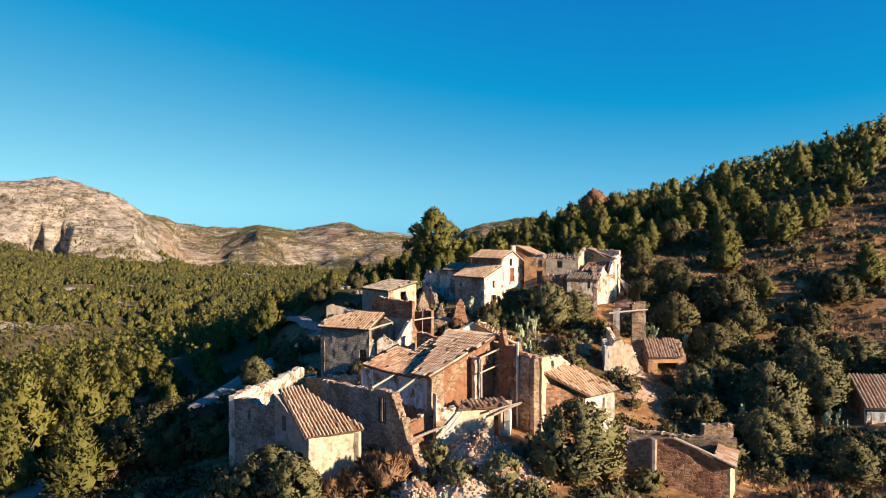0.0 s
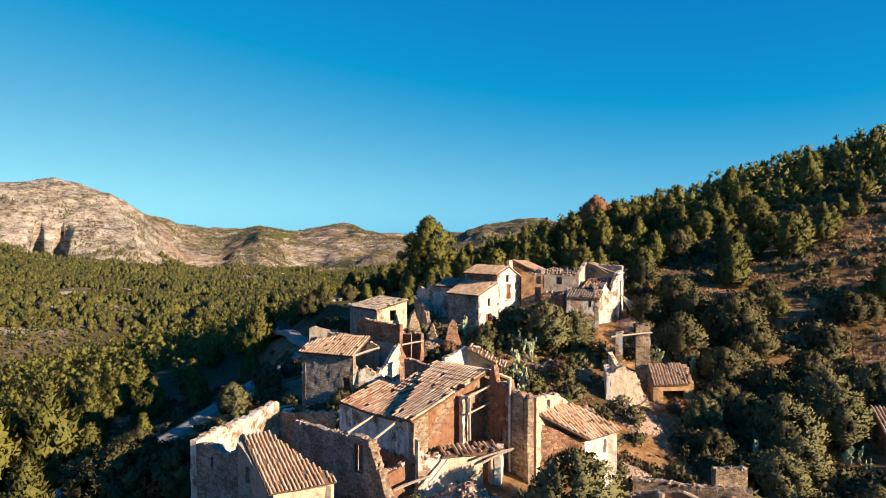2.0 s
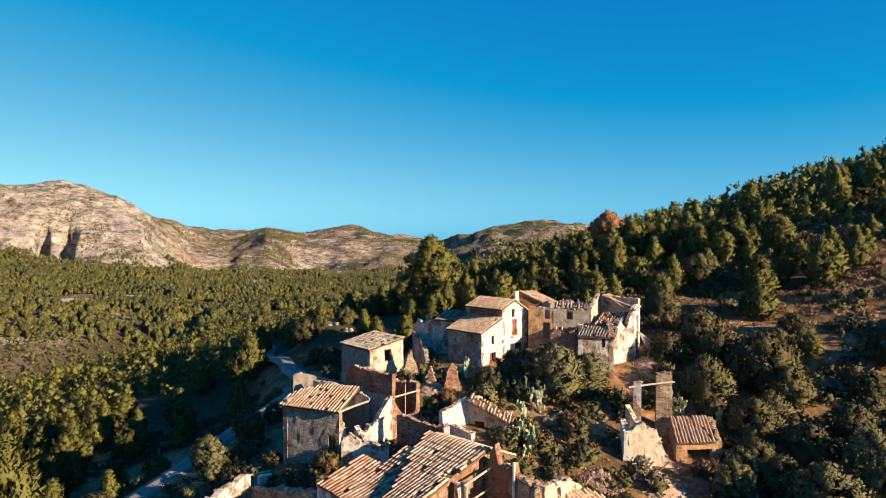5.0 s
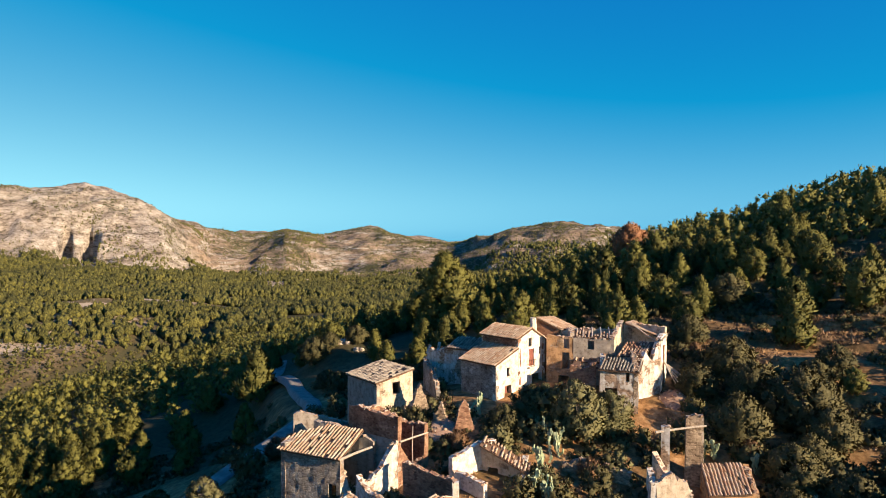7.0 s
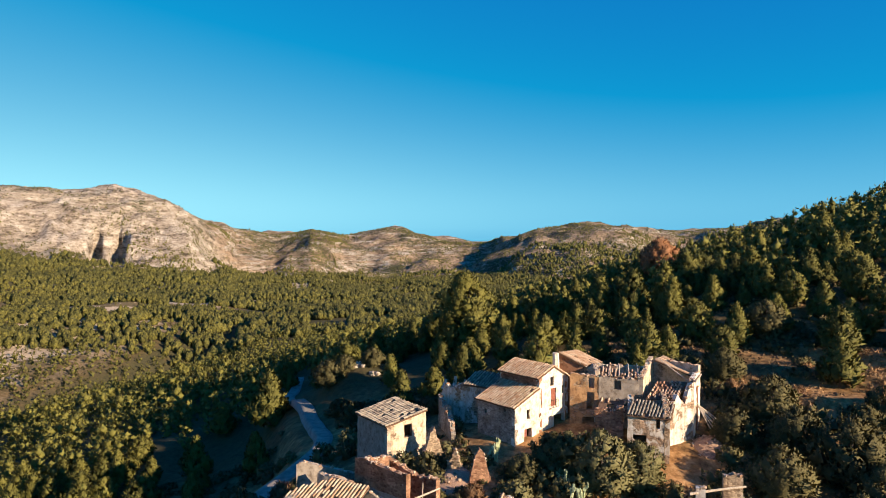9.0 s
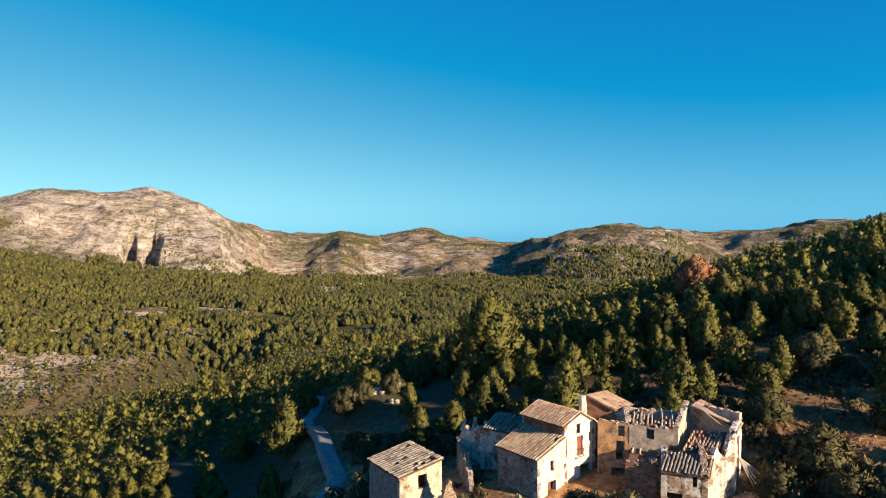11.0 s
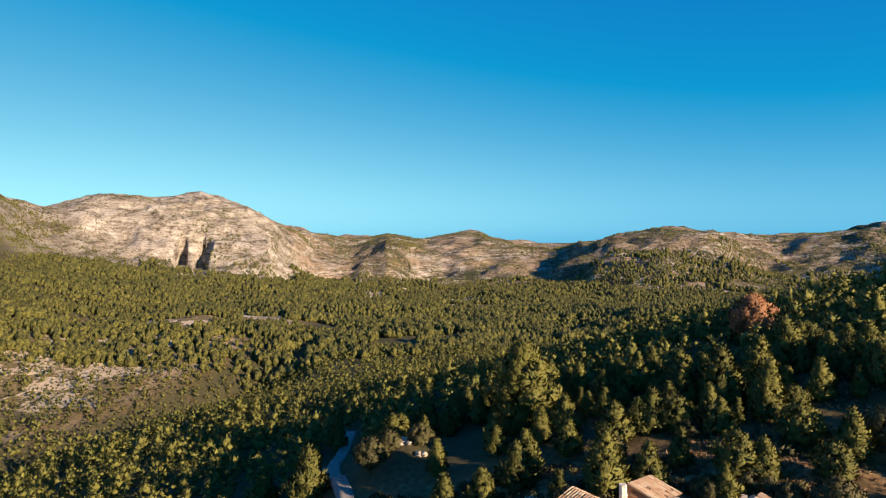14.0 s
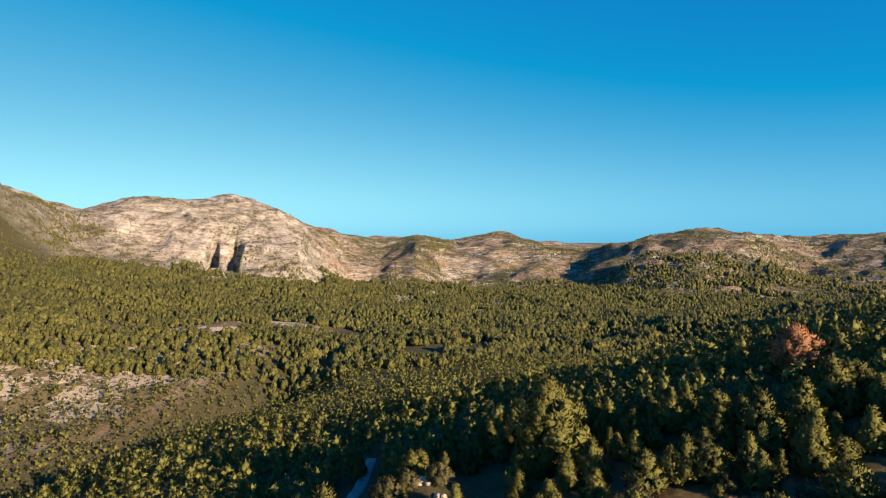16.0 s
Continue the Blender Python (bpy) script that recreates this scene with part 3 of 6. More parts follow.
def roof(house, e0, e1, up, material=TILE, sp=0.36, tl=0.54, gone=0.03, keep=None, single=True, sag=0.0, thick=0.14, label=""):
    """A tiled slope: eave from e0 to e1 (seen from outside, left to right), up: the way from eave to ridge."""
    e0, e1, up = Vector(e0), Vector(e1), Vector(up)
    across = e1 - e0
    w, h = across.length, up.length
    x, y = across.normalized(), up.normalized()
    z = x.cross(y).normalized()
    o = Vector(house.location)
    nx, ny = max(2, int(w / (0.8 if keep is None else 0.4))), max(2, int(h / (0.8 if keep is None else 0.4)))
    local = random.Random(int(abs(e0.x * 7 + e0.y * 3)))

    def lift(a, b):
        return -sag * math.sin(math.pi * a) * math.sin(math.pi * min(1, b + 0.15)) + 0.04 * noise.noise((a * w * 0.6, b * h * 0.6, e0.x))
    verts, faces = [], []
    okay = (lambda a, b: True) if keep is None else keep
    grid = {}
    for i in range(nx + 1):
        for j in range(ny + 1):
            p = e0 - o + across * (i / nx) + up * (j / ny) + z * lift(i / nx, j / ny)
            grid[i, j] = len(verts)
            verts += [p, p - z * thick]
    cells = {(i, j) for i in range(nx) for j in range(ny) if okay((i + 0.5) / nx, (j + 0.5) / ny)}
    for i, j in cells:
        a, b, c, d = grid[i, j], grid[i + 1, j], grid[i + 1, j + 1], grid[i, j + 1]
        faces += [(a, b, c, d), (d + 1, c + 1, b + 1, a + 1)]
        for (di, dj), (p, q) in (((0, -1), (a, b)), ((1, 0), (b, c)), ((0, 1), (c, d)), ((-1, 0), (d, a))):
            if (i + di, j + dj) not in cells:
                faces.append((q, p, p + 1, q + 1))
    deck = part("roof", mesh_of("roof", verts, faces, ROOF_EARTH), house, label)
    key = (round(sp, 2), round(tl, 2), material.name)
    if key not in TILE_MESHES:
        TILE_MESHES[key] = barrel(sp, tl, material)
    me = TILE_MESHES[key]
    cols, rows = max(1, int(w / sp)), max(1, int(h / tl))
    rest_v, rest_f = [], []
    bv = np.array([v.co for v in me.vertices])
    bf = [tuple(p.vertices) for p in me.polygons]
    count = 0
    for i in range(cols):
        wob = local.uniform(-0.03, 0.03)
        for j in range(rows):
            a, b = (i + 0.5) / cols, j / rows
            if local.random() < gone or not okay(a, b + 0.4 / rows):
                continue
            p = e0 - o + across * a + up * b + x * (wob + local.uniform(-0.02, 0.02)) + z * (lift(a, b) + 0.02 + local.uniform(-0.01, 0.02)) + y * local.uniform(-0.05, 0.05)
            m = Matrix.Translation(p) @ Matrix((x, y, z)).transposed().to_4x4() @ Matrix.Rotation(local.gauss(0, 0.035), 4, "Z")
            count += 1
            if single and count <= 300:
                part("tile", me, deck, m=m)
            else:
                k = len(rest_v)
                mm = np.array(m)
                rest_v += (bv @ mm[:3, :3].T + mm[:3, 3]).tolist()
                rest_f += [tuple(q + k for q in t) for t in bf]
    if rest_f:
        tagged(part("tiles", mesh_of("tiles", rest_v, rest_f, material), deck), kind="stuff")
    return deck


def beam(house, a, b, r=0.11, material=TIMBER, name="beam", label=""):
    """A rough-hewn pole from a to b, slightly bent and tapered."""
    a, b = Vector(a), Vector(b)
    d = (b - a).normalized()
    s = d.orthogonal().normalized()
    t = d.cross(s)
    o = Vector(house.location) if house else a
    verts, faces = [], []
    n = 7
    for k in range(5):
        f = k / 4
        c = a.lerp(b, f) + s * 0.05 * math.sin(f * math.pi) - o
        for q in range(n):
            an = 2 * math.pi * q / n
            verts.append(c + (s * math.cos(an) + t * math.sin(an)) * r * (1.08 - 0.2 * f))
    for k in range(4):
        for q in range(n):
            faces.append((k * n + q, k * n + (q + 1) % n, (k + 1) * n + (q + 1) % n, (k + 1) * n + q))
    faces += [tuple(reversed(range(n))), tuple(range(4 * n, 5 * n))]
    return part(name, mesh_of(name, verts, faces, material), house, label)


def board(house, center, heading, w, h, t, material, name, label="", slats=0):
    """An upright leaf of boards (shutter, door), its face turned to heading - 90."""
    verts, faces = [], []

    def box(x0, x1, y0, y1, z0, z1):
        k = len(verts)
        verts.extend([(x, y, z) for x in (x0, x1) for y in (y0, y1) for z in (z0, z1)])
        faces.extend([(k, k + 1, k + 3, k + 2), (k + 4, k + 6, k + 7, k + 5), (k, k + 4, k + 5, k + 1), (k + 2, k + 3, k + 7, k + 6), (k, k + 2, k + 6, k + 4), (k + 1, k + 5, k + 7, k + 3)])
    n = max(2, int(w / 0.18))
    for k in range(n):
        box(-w / 2 + w * k / n + 0.006, -w / 2 + w * (k + 1) / n - 0.006, -t / 2, t / 2, 0, h)
    for z in (0.15 * h, 0.8 * h):
        box(-w / 2, w / 2, -t / 2 - 0.03, -t / 2, z, z + 0.1)
    o = Vector(house.location)
    m = Matrix.Translation(Vector(center) - o) @ Matrix.Rotation(radians(heading), 4, "Z")
    return part(name, mesh_of(name, verts, faces, material), house, label, m)


def window_frame(house, p, heading, w, h, material=TIMBER_DARK, bars=1, name="window"):
    """A timber window frame with mullions, set inside an opening; p: middle of its sill."""
    verts, faces = [], []

    def box(x0, x1, y0, y1, z0, z1):
        k = len(verts)
        verts.extend([(x, y, z) for x in (x0, x1) for y in (y0, y1) for z in (z0, z1)])
        faces.extend([(k, k + 1, k + 3, k + 2), (k + 4, k + 6, k + 7, k + 5), (k, k + 4, k + 5, k + 1), (k + 2, k + 3, k + 7, k + 6), (k, k + 2, k + 6, k + 4), (k + 1, k + 5, k + 7, k + 3)])
    f = 0.08
    box(-w / 2, -w / 2 + f, 0.12, 0.2, 0, h)
    box(w / 2 - f, w / 2, 0.12, 0.2, 0, h)
    box(-w / 2 + f, w / 2 - f, 0.12, 0.2, 0, f)
    box(-w / 2 + f, w / 2 - f, 0.12, 0.2, h - f, h)
    for k in range(bars):
        x = -w / 2 + w * (k + 1) / (bars + 1)
        box(x - 0.025, x + 0.025, 0.13, 0.19, f, h - f)
    m = Matrix.Translation(Vector(p) - Vector(house.location)) @ Matrix.Rotation(radians(heading), 4, "Z")
    return part(name, mesh_of(name, verts, faces, material), house, "", m)


def at(p, heading, s, off=0.0):
    """The plan point s metres along heading from p, and off metres to its left."""
    a = radians(heading)
    return (p[0] + s * math.cos(a) - off * math.sin(a), p[1] + s * math.sin(a) + off * math.cos(a))


def house_at(name, p, label, category="house", group="ruined village houses"):
    return thing(name, label, category, group, pose(p[0], p[1], gz(*p)))


def block(house, p, heading, la, lb, top, mats4, base=None, openings=((), (), (), ()), th=0.5, rag=0.1):
    """Four walls round a plan: p the nearest corner, la along heading, lb to the left of it. top: heights per wall, as wall() takes them."""
    c = [p, at(p, heading, la), at(p, heading, la, lb), at(p, heading, 0, lb)]
    b = min(gz(*q) for q in c) - 0.8 if base is None else base
    for k in range(4):
        if mats4[k] is not None:
            wall(house, c[k], c[(k + 1) % 4], top[k], mats4[k], b, th, openings[k], rag)
    return c


# ---- the village ----
def white_house():
    h = house_at("white_house", (9.1, 103.4), "tall white three-storey house with clay tile roof beside ruins")
    A, hd, la, lb = (9.1, 103.4), 46, 5.3, 6.3
    ez, er, az = 45.5, 44.9, 46.45
    ops = ((2.0, 2.6, 44.2, 45.3), (2.1, 3.1, 41.7, 43.9), (4.1, 4.5, 43.0, 44.0), (2.7, 4.7, 38.4, 40.6))
    block(h, A, hd, la, lb, ([(0, ez), (la / 2, az), (la, er)], er, [(0, er), (la / 2, az), (la, ez)], ez),
          (PLASTER_WHITE, PLASTER_OCHRE, PLASTER_CREAM, RUBBLE_RED), openings=(ops, (), (), ()), rag=0.02)
    for s, z, w, hh in ((2.3, 44.2, 0.6, 1.1), (4.3, 43.0, 0.4, 1.0)):
        window_frame(h, (*at(A, hd, s), z), hd, w, hh, bars=0)
    board(h, (*at(A, hd, 2.6, 0.2), 41.7), hd, 1.0, 2.2, 0.06, SHUTTER, "shutter", "closed red-brown balcony shutter")
    for s in (2.0, 2.3, 2.6, 2.9, 3.2):
        beam(h, (*at(A, hd, s, -0.25), 41.6), (*at(A, hd, s, -0.25), 42.5), 0.02, IRON, "baluster")
    beam(h, (*at(A, hd, 1.95, -0.25), 42.5), (*at(A, hd, 3.25, -0.25), 42.5), 0.03, IRON, "rail")
    slab_v = [(*at(A, hd, s, o), z) for s in (1.9, 3.3) for o in (-0.35, 0.0) for z in (41.5, 41.62)]
    part("balcony", mesh_of("balcony", [Vector(v) - Vector(h.location) for v in slab_v], [(0, 1, 3, 2), (4, 6, 7, 5), (0, 4, 5, 1), (2, 3, 7, 6), (0, 2, 6, 4), (1, 5, 7, 3)], PLASTER_WHITE), h)
    o = 0.35
    for side in (0, 1):
        if side == 0:
            e0, e1 = at(A, hd, -o, lb + 0.2), at(A, hd, -o, -0.15)
            up = Vector((*at((0, 0), hd, la / 2 + o), az - ez + 0.2))
        else:
            e0, e1 = at(A, hd, la + o, -0.15), at(A, hd, la + o, lb + 0.2)
            up = Vector((*at((0, 0), hd, -la / 2 - o), az - er + 0.2))
        low = er if side else ez
        roof(h, (*e0, low - 0.1), (*e1, low - 0.1), up, gone=0.02)
    # lower wing in front of the shaded side
    W, wa, wb = at(A, hd, -4.2, 0.0), 4.2, 6.0
    wz, wt = 42.7, 44.3
    block(h, W, hd, wa, wb, ([(0, wz), (wa, wt)], 42, [(0, wt), (wa, wz)], wz), (PLASTER_WHITE, None, RUBBLE_GREY, RUBBLE_GREY),
          openings=(((2.0, 2.5, 41.0, 42.1), (1.6, 2.9, 38.0, 39.9)), (), (), ((1.2, 1.5, 41.2, 41.6), (4.2, 4.6, 41.9, 42.3))), rag=0.03)
    board(h, (*at(W, hd, 2.0, 0.3), 38.9), hd, 0.7, 1.0, 0.06, SHUTTER, "door", "red-brown wooden door")
    window_frame(h, (*at(W, hd, 2.25), 41.0), hd, 0.5, 1.1, bars=0)
    e0, e1 = at(W, hd, -0.3, wb + 0.2), at(W, hd, -0.3, -0.15)
    roof(h, (*e0, wz - 0.05), (*e1, wz - 0.05), Vector((*at((0, 0), hd, wa + 0.3), wt - wz + 0.1)), gone=0.02)


def ochre_house():
    h = house_at("ochre_house", (17, 105), "ochre and brown rendered house with collapsed tile roof")
    P, Q = (12.9, 106.0), (21.2, 104.4)
    hd, L = math.degrees(math.atan2(Q[1] - P[1], Q[0] - P[0])), math.hypot(Q[0] - P[0], Q[1] - P[1])
    ops = ((2.2, 2.9, 43.9, 45.1), (2.0, 2.9, 41.3, 43.4), (5.2, 6.0, 43.9, 45.0), (6.2, 6.6, 42.0, 42.6), (1.5, 3.4, 38.5, 40.4))
    wall(h, P, at(P, hd, 3.4), [(0, 45.6), (3.4, 45.4)], PLASTER_OCHRE, openings=[o for o in ops if o[1] <= 3.4], base=38)
    wall(h, at(P, hd, 3.4), Q, [(0, 45.4), (L - 3.4, 45.3)], PLASTER_GREY, openings=[(a - 3.4, b - 3.4, c, d) for a, b, c, d in ops if a > 3.4], base=38)
    wall(h, Q, (23.6, 110.0), [(0, 45.5), (3, 46.2), (6, 47.0)], PLASTER_CREAM, base=38.5)
    wall(h, (23.6, 110.0), (14.5, 111.5), 45.8, PLASTER_CREAM, base=38.5)
    wall(h, (16.2, 110.5), (15.9, 105.9), 45.9, PLASTER_CREAM, base=39)
    roof(h, (16.4, 105.4, 45.35), (21.3, 104.5, 45.35), (1.0, 4.6, 0.9), gone=0.3, keep=lambda a, b: b < 0.55 + 0.3 * math.sin(a * 9) and not (0.75 < a < 0.95 and b > 0.35), single=True)
    for k in range(4):
        beam(h, (17.5 + k * 1.1, 105.3, 45.5), (18.2 + k * 1.1, 109.5, 46.1), 0.09, TIMBER)
    roof(h, (15.0, 109.2, 45.85), (17.8, 113.0, 45.5), (-3.1, 0.75, 1.4), gone=0.04, sag=0.08)
    wall(h, (12.0, 110.2), (15.0, 109.5), [(0, 47.0), (3.1, 45.7)], PLASTER_RED, base=40, rag=0.05)
    wall(h, (15.2, 109.4), (19.0, 108.6), [(0, 45.7), (1.5, 45.9), (3.9, 46.1)], PLASTER_CREAM, base=41, rag=0.2)
    beam(h, (11.5, 109.7, 45.0), (11.5, 109.7, 47.3), 0.45, PLASTER_WHITE, "chimney", "white limewashed chimney stub")
    # rubble lean-to in front
    wall(h, (15.3, 101.8), (18.3, 100.9), [(0, 42.6), (1.5, 42.2), (3.0, 43.0)], RUBBLE_RED, base=38, rag=0.35)
    roof(h, (15.6, 102.0, 42.3), (18.6, 101.2, 42.3), (0.8, 3.0, 0.6), gone=0.5, keep=lambda a, b: (math.sin(a * 11) + math.cos(b * 9)) > -0.9)


def shed_dark():
    h = house_at("lean_to_house", (20, 99), "low flaking white house with a tile roof coloured dark for shade")
    P, Q = (18.5, 99.3), (22.8, 98.4)
    wall(h, P, at(P, -12, 4.4), 42.5, PLASTER_OLD, base=37.5, openings=((0.4, 2.0, 38.0, 40.4), (3.0, 3.4, 41.2, 42.3)), th=0.45)
    wall(h, at(P, -12, 4.4), (23.6, 103.4), [(0, 42.6), (4, 44.0)], RUBBLE, base=38)
    wall(h, (19.4, 103.9), P, [(0, 43.8), (4.6, 42.5)], PLASTER_OLD, base=38)
    # the roof lies in shade, painted here with the darker tile
    roof(h, (18.3, 99.0, 42.6), (22.9, 98.1, 42.45), (1.3, 3.5, 0.75), TILE_DARK, gone=0.03)
    beam(h, (19.0, 98.9, 40.0), (20.3, 98.5, 38.3), 0.08, TIMBER)


def right_ruin():
    h = house_at("gutted_house", (25, 105), "gutted house with a sagging tile roof and broken white walls")
    wall(h, (23.0, 101.0), (26.8, 103.6), [(0, 42.4), (1.0, 43.4), (2.0, 44.0), (3.0, 43.0), (3.8, 44.6), (4.6, 45.6)], PLASTER_OLD, base=38.5, rag=0.35)
    wall(h, (26.8, 103.6), (28.6, 107.4), [(0, 45.6), (2.2, 45.9), (4.2, 45.7)], PLASTER_WHITE, base=38.5, rag=0.12)
    wall(h, (28.6, 107.4), (24.2, 111.2), 46.6, PLASTER_CREAM, base=39)
    wall(h, (24.4, 106.4), (27.6, 105.0), [(0, 44.6), (3.5, 44.4)], PLASTER_RED, base=39)
    roof(h, (27.5, 106.3, 45.35), (29.3, 109.6, 45.2), (-4.1, 2.0, 1.5), gone=0.06, sag=0.2)
    roof(h, (21.2, 102.8, 43.5), (24.6, 102.2, 43.8), (1.9, 3.2, 1.1), TILE_RED, gone=0.22, sag=0.2)
    beam(h, (24.1, 108.4, 46.9), (26.8, 105.6, 44.9), 0.1, TIMBER)
    beam(h, (26.9, 103.4, 45.4), (28.6, 107.0, 45.5), 0.1, TIMBER)
    for k in range(7):
        beam(h, (27.2 + 0.1 * k, 103.8 + 0.2 * k, 42.8 - 0.1 * k), (28.4 + 0.35 * k, 102.6 + 0.3 * k, 40.2 + 0.1 * (k % 3)), 0.07, TIMBER)


def low_house():
    h = house_at("low_flaking_house", (1.5, 108), "low ruined house with flaking white walls and a dark roof")
    wall(h, (0.0, 108.8), (5.2, 106.4), 43.4, PLASTER_OLD, base=38, openings=((2.4, 3.3, 38.5, 42.6),))
    wall(h, (-3.4, 110.6), (0.0, 108.8), [(0, 41.6), (1.2, 42.9), (2.5, 43.0), (3.8, 43.3)], PLASTER_OLD, base=38, rag=0.35)
    wall(h, (-3.4, 110.6), (-1.2, 103.0), [(0, 41.6), (3, 40.6), (5, 40.9), (8, 39.0)], RUBBLE_GREY, base=37, rag=0.5)
    roof(h, (-0.2, 108.6, 43.3), (5.0, 106.2, 43.3), (1.6, 3.6, 1.0), TILE_DARK, gone=0.05)
    for k in range(3):
        beam(h, (-3.0 + k * 1.4, 112.5, 41.8), (-2.6 + k * 1.3, 112.7, 43.0 + 0.4 * (k % 2)), 0.25, PLASTER_OLD, "wall_stub")


def small_house():
    h = house_at("small_barn", (-6, 101), "small cream stone barn with a single-pitch tile roof")
    P, hd, la, lb = (-8.1, 98.4), 41, 5.3, 6.8
    z0, z1 = 40.8, 41.8
    # cream on the sunward walls; grey paints the shade on the other two
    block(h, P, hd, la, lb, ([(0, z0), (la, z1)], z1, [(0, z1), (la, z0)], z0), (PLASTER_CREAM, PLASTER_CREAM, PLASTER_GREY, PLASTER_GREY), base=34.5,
          openings=(((2.3, 3.4, 39.1, 40.6), (2.9, 4.9, 34.9, 37.4), (1.6, 2.7, 35.0, 36.9)), (), (), ()), rag=0.04)
    window_frame(h, (*at(P, hd, 2.85), 39.1), hd, 1.1, 1.5, bars=0)
    board(h, (*at(P, hd, 3.9, 0.25), 35.5), hd, 1.7, 1.9, 0.07, TIMBER, "door", "bleached plank door")
    e0, e1 = at(P, hd, -0.25, lb + 0.2), at(P, hd, -0.25, -0.2)
    roof(h, (*e0, z0 + 0.02), (*e1, z0 + 0.02), Vector((*at((0, 0), hd, la + 0.35), z1 - z0 + 0.05)), TILE_DARK, gone=0.06, sp=0.45, tl=0.6)


def roofless_tower():
    h = house_at("roofless_house", (-4, 86), "roofless stone house with a red rubble parapet and grey plaster below")
    T = (-3.9, 83.7)
    L = (-9.4, 87.6)
    ln = math.hypot(L[0] - T[0], L[1] - T[1])
    hd = math.degrees(math.atan2(T[1] - L[1], T[0] - L[0]))
    wall(h, L, T, [(0, 41.0), (1.5, 41.2), (ln - 0.4, 40.8), (ln, 41.0)], RUBBLE_RED, base=38.6, rag=0.15)
    wall(h, at(L, hd, 0, -0.04), at(T, hd, 0, -0.04), 38.62, PLASTER_GREY, base=31.5, rag=0.03)
    wall(h, T, (-1.2, 87.4), [(0, 41.0), (0.4, 38.0), (2.2, 35.6), (3.9, 36.0), (4.2, 39.4), (4.55, 39.3)], RUBBLE_RED, base=32, rag=0.1)
    wall(h, (-1.2, 87.4), (-6.6, 91.4), [(0, 39.4), (2.6, 39.0), (6.6, 40.0)], RUBBLE_RED, base=32.5, rag=0.2)
    wall(h, (-6.6, 91.4), L, [(0, 40.0), (4.5, 41.0)], RUBBLE_RED, base=32.5, rag=0.2)
    beam(h, (-3.7, 83.8, 38.5), (-1.2, 87.3, 38.4), 0.1, TIMBER)
    beam(h, (-2.6, 85.4, 39.6), (-2.6, 85.4, 35.6), 0.06, TIMBER)
    # sloping white cross wall and the stub in front of it
    wall(h, at(T, 225, 4.6), at(T, 225, 2.0), [(0, 35.2), (2.6, 36.4)], PLASTER_OLD, base=31, rag=0.3)
    wall(h, at(T, 225, 2.0), T, [(0, 36.6), (2.0, 38.8)], PLASTER_OLD, base=31, rag=0.2)
    wall(h, (-7.4, 80.6), (-4.9, 77.8), [(0, 36.4), (1.5, 35.6), (3.7, 35.2)], PLASTER_OLD, base=31, rag=0.3)


def left_house():
    h = house_at("tile_roofed_house", (-12, 83), "grey stone house with a short clay tile roof and broken corner")
    P, Q = (-15.4, 83.6), (-9.0, 80.9)
    hd, L = math.degrees(math.atan2(Q[1] - P[1], Q[0] - P[0])), math.hypot(Q[0] - P[0], Q[1] - P[1])
    wall(h, P, Q, 37.7, RUBBLE_GREY, base=29.5, openings=((5.6, 6.5, 32.8, 35.2),), rag=0.05)
    wall(h, Q, at(Q, hd + 62, 4.6), [(0, 37.6), (0.5, 36.6), (1.2, 34.5), (4.6, 34.0)], PLASTER_OLD, base=29.5, rag=0.35)
    wall(h, at(P, hd, 0.5, 5.0), P, 38.4, RUBBLE_GREY, base=30, rag=0.1)
    wall(h, at(Q, hd, 0.8, 5.2), at(P, hd, 0.5, 5.2), [(0, 38.2), (4, 39.2), (7, 39.4)], PLASTER_GREY, base=30, rag=0.15)
    roof(h, (*at(P, hd, -0.3, -0.35), 37.75), (*at(P, hd, L + 0.2, -0.35), 37.75), (1.5, 4.4, 1.5), gone=0.03, keep=lambda a, b: b < 1.02 - 0.55 * max(0, 0.45 - a) / 0.45)
    beam(h, (*at(P, hd, L + 0.1, -0.3), 37.75), (*at(P, hd, L + 1.9, 2.6), 38.4), 0.13, TIMBER)
    beam(h, (*at(P, hd, 1.4, 1.0), 38.2), (*at(P, hd, 3.0, 3.0), 38.9), 0.1, TIMBER)
    # back wall with a white coping
    wall(h, (-15.6, 89.0), (-10.0, 90.0), [(0, 39.7), (0.8, 39.9), (5.6, 38.6)], PLASTER_GREY, base=32, rag=0.1)


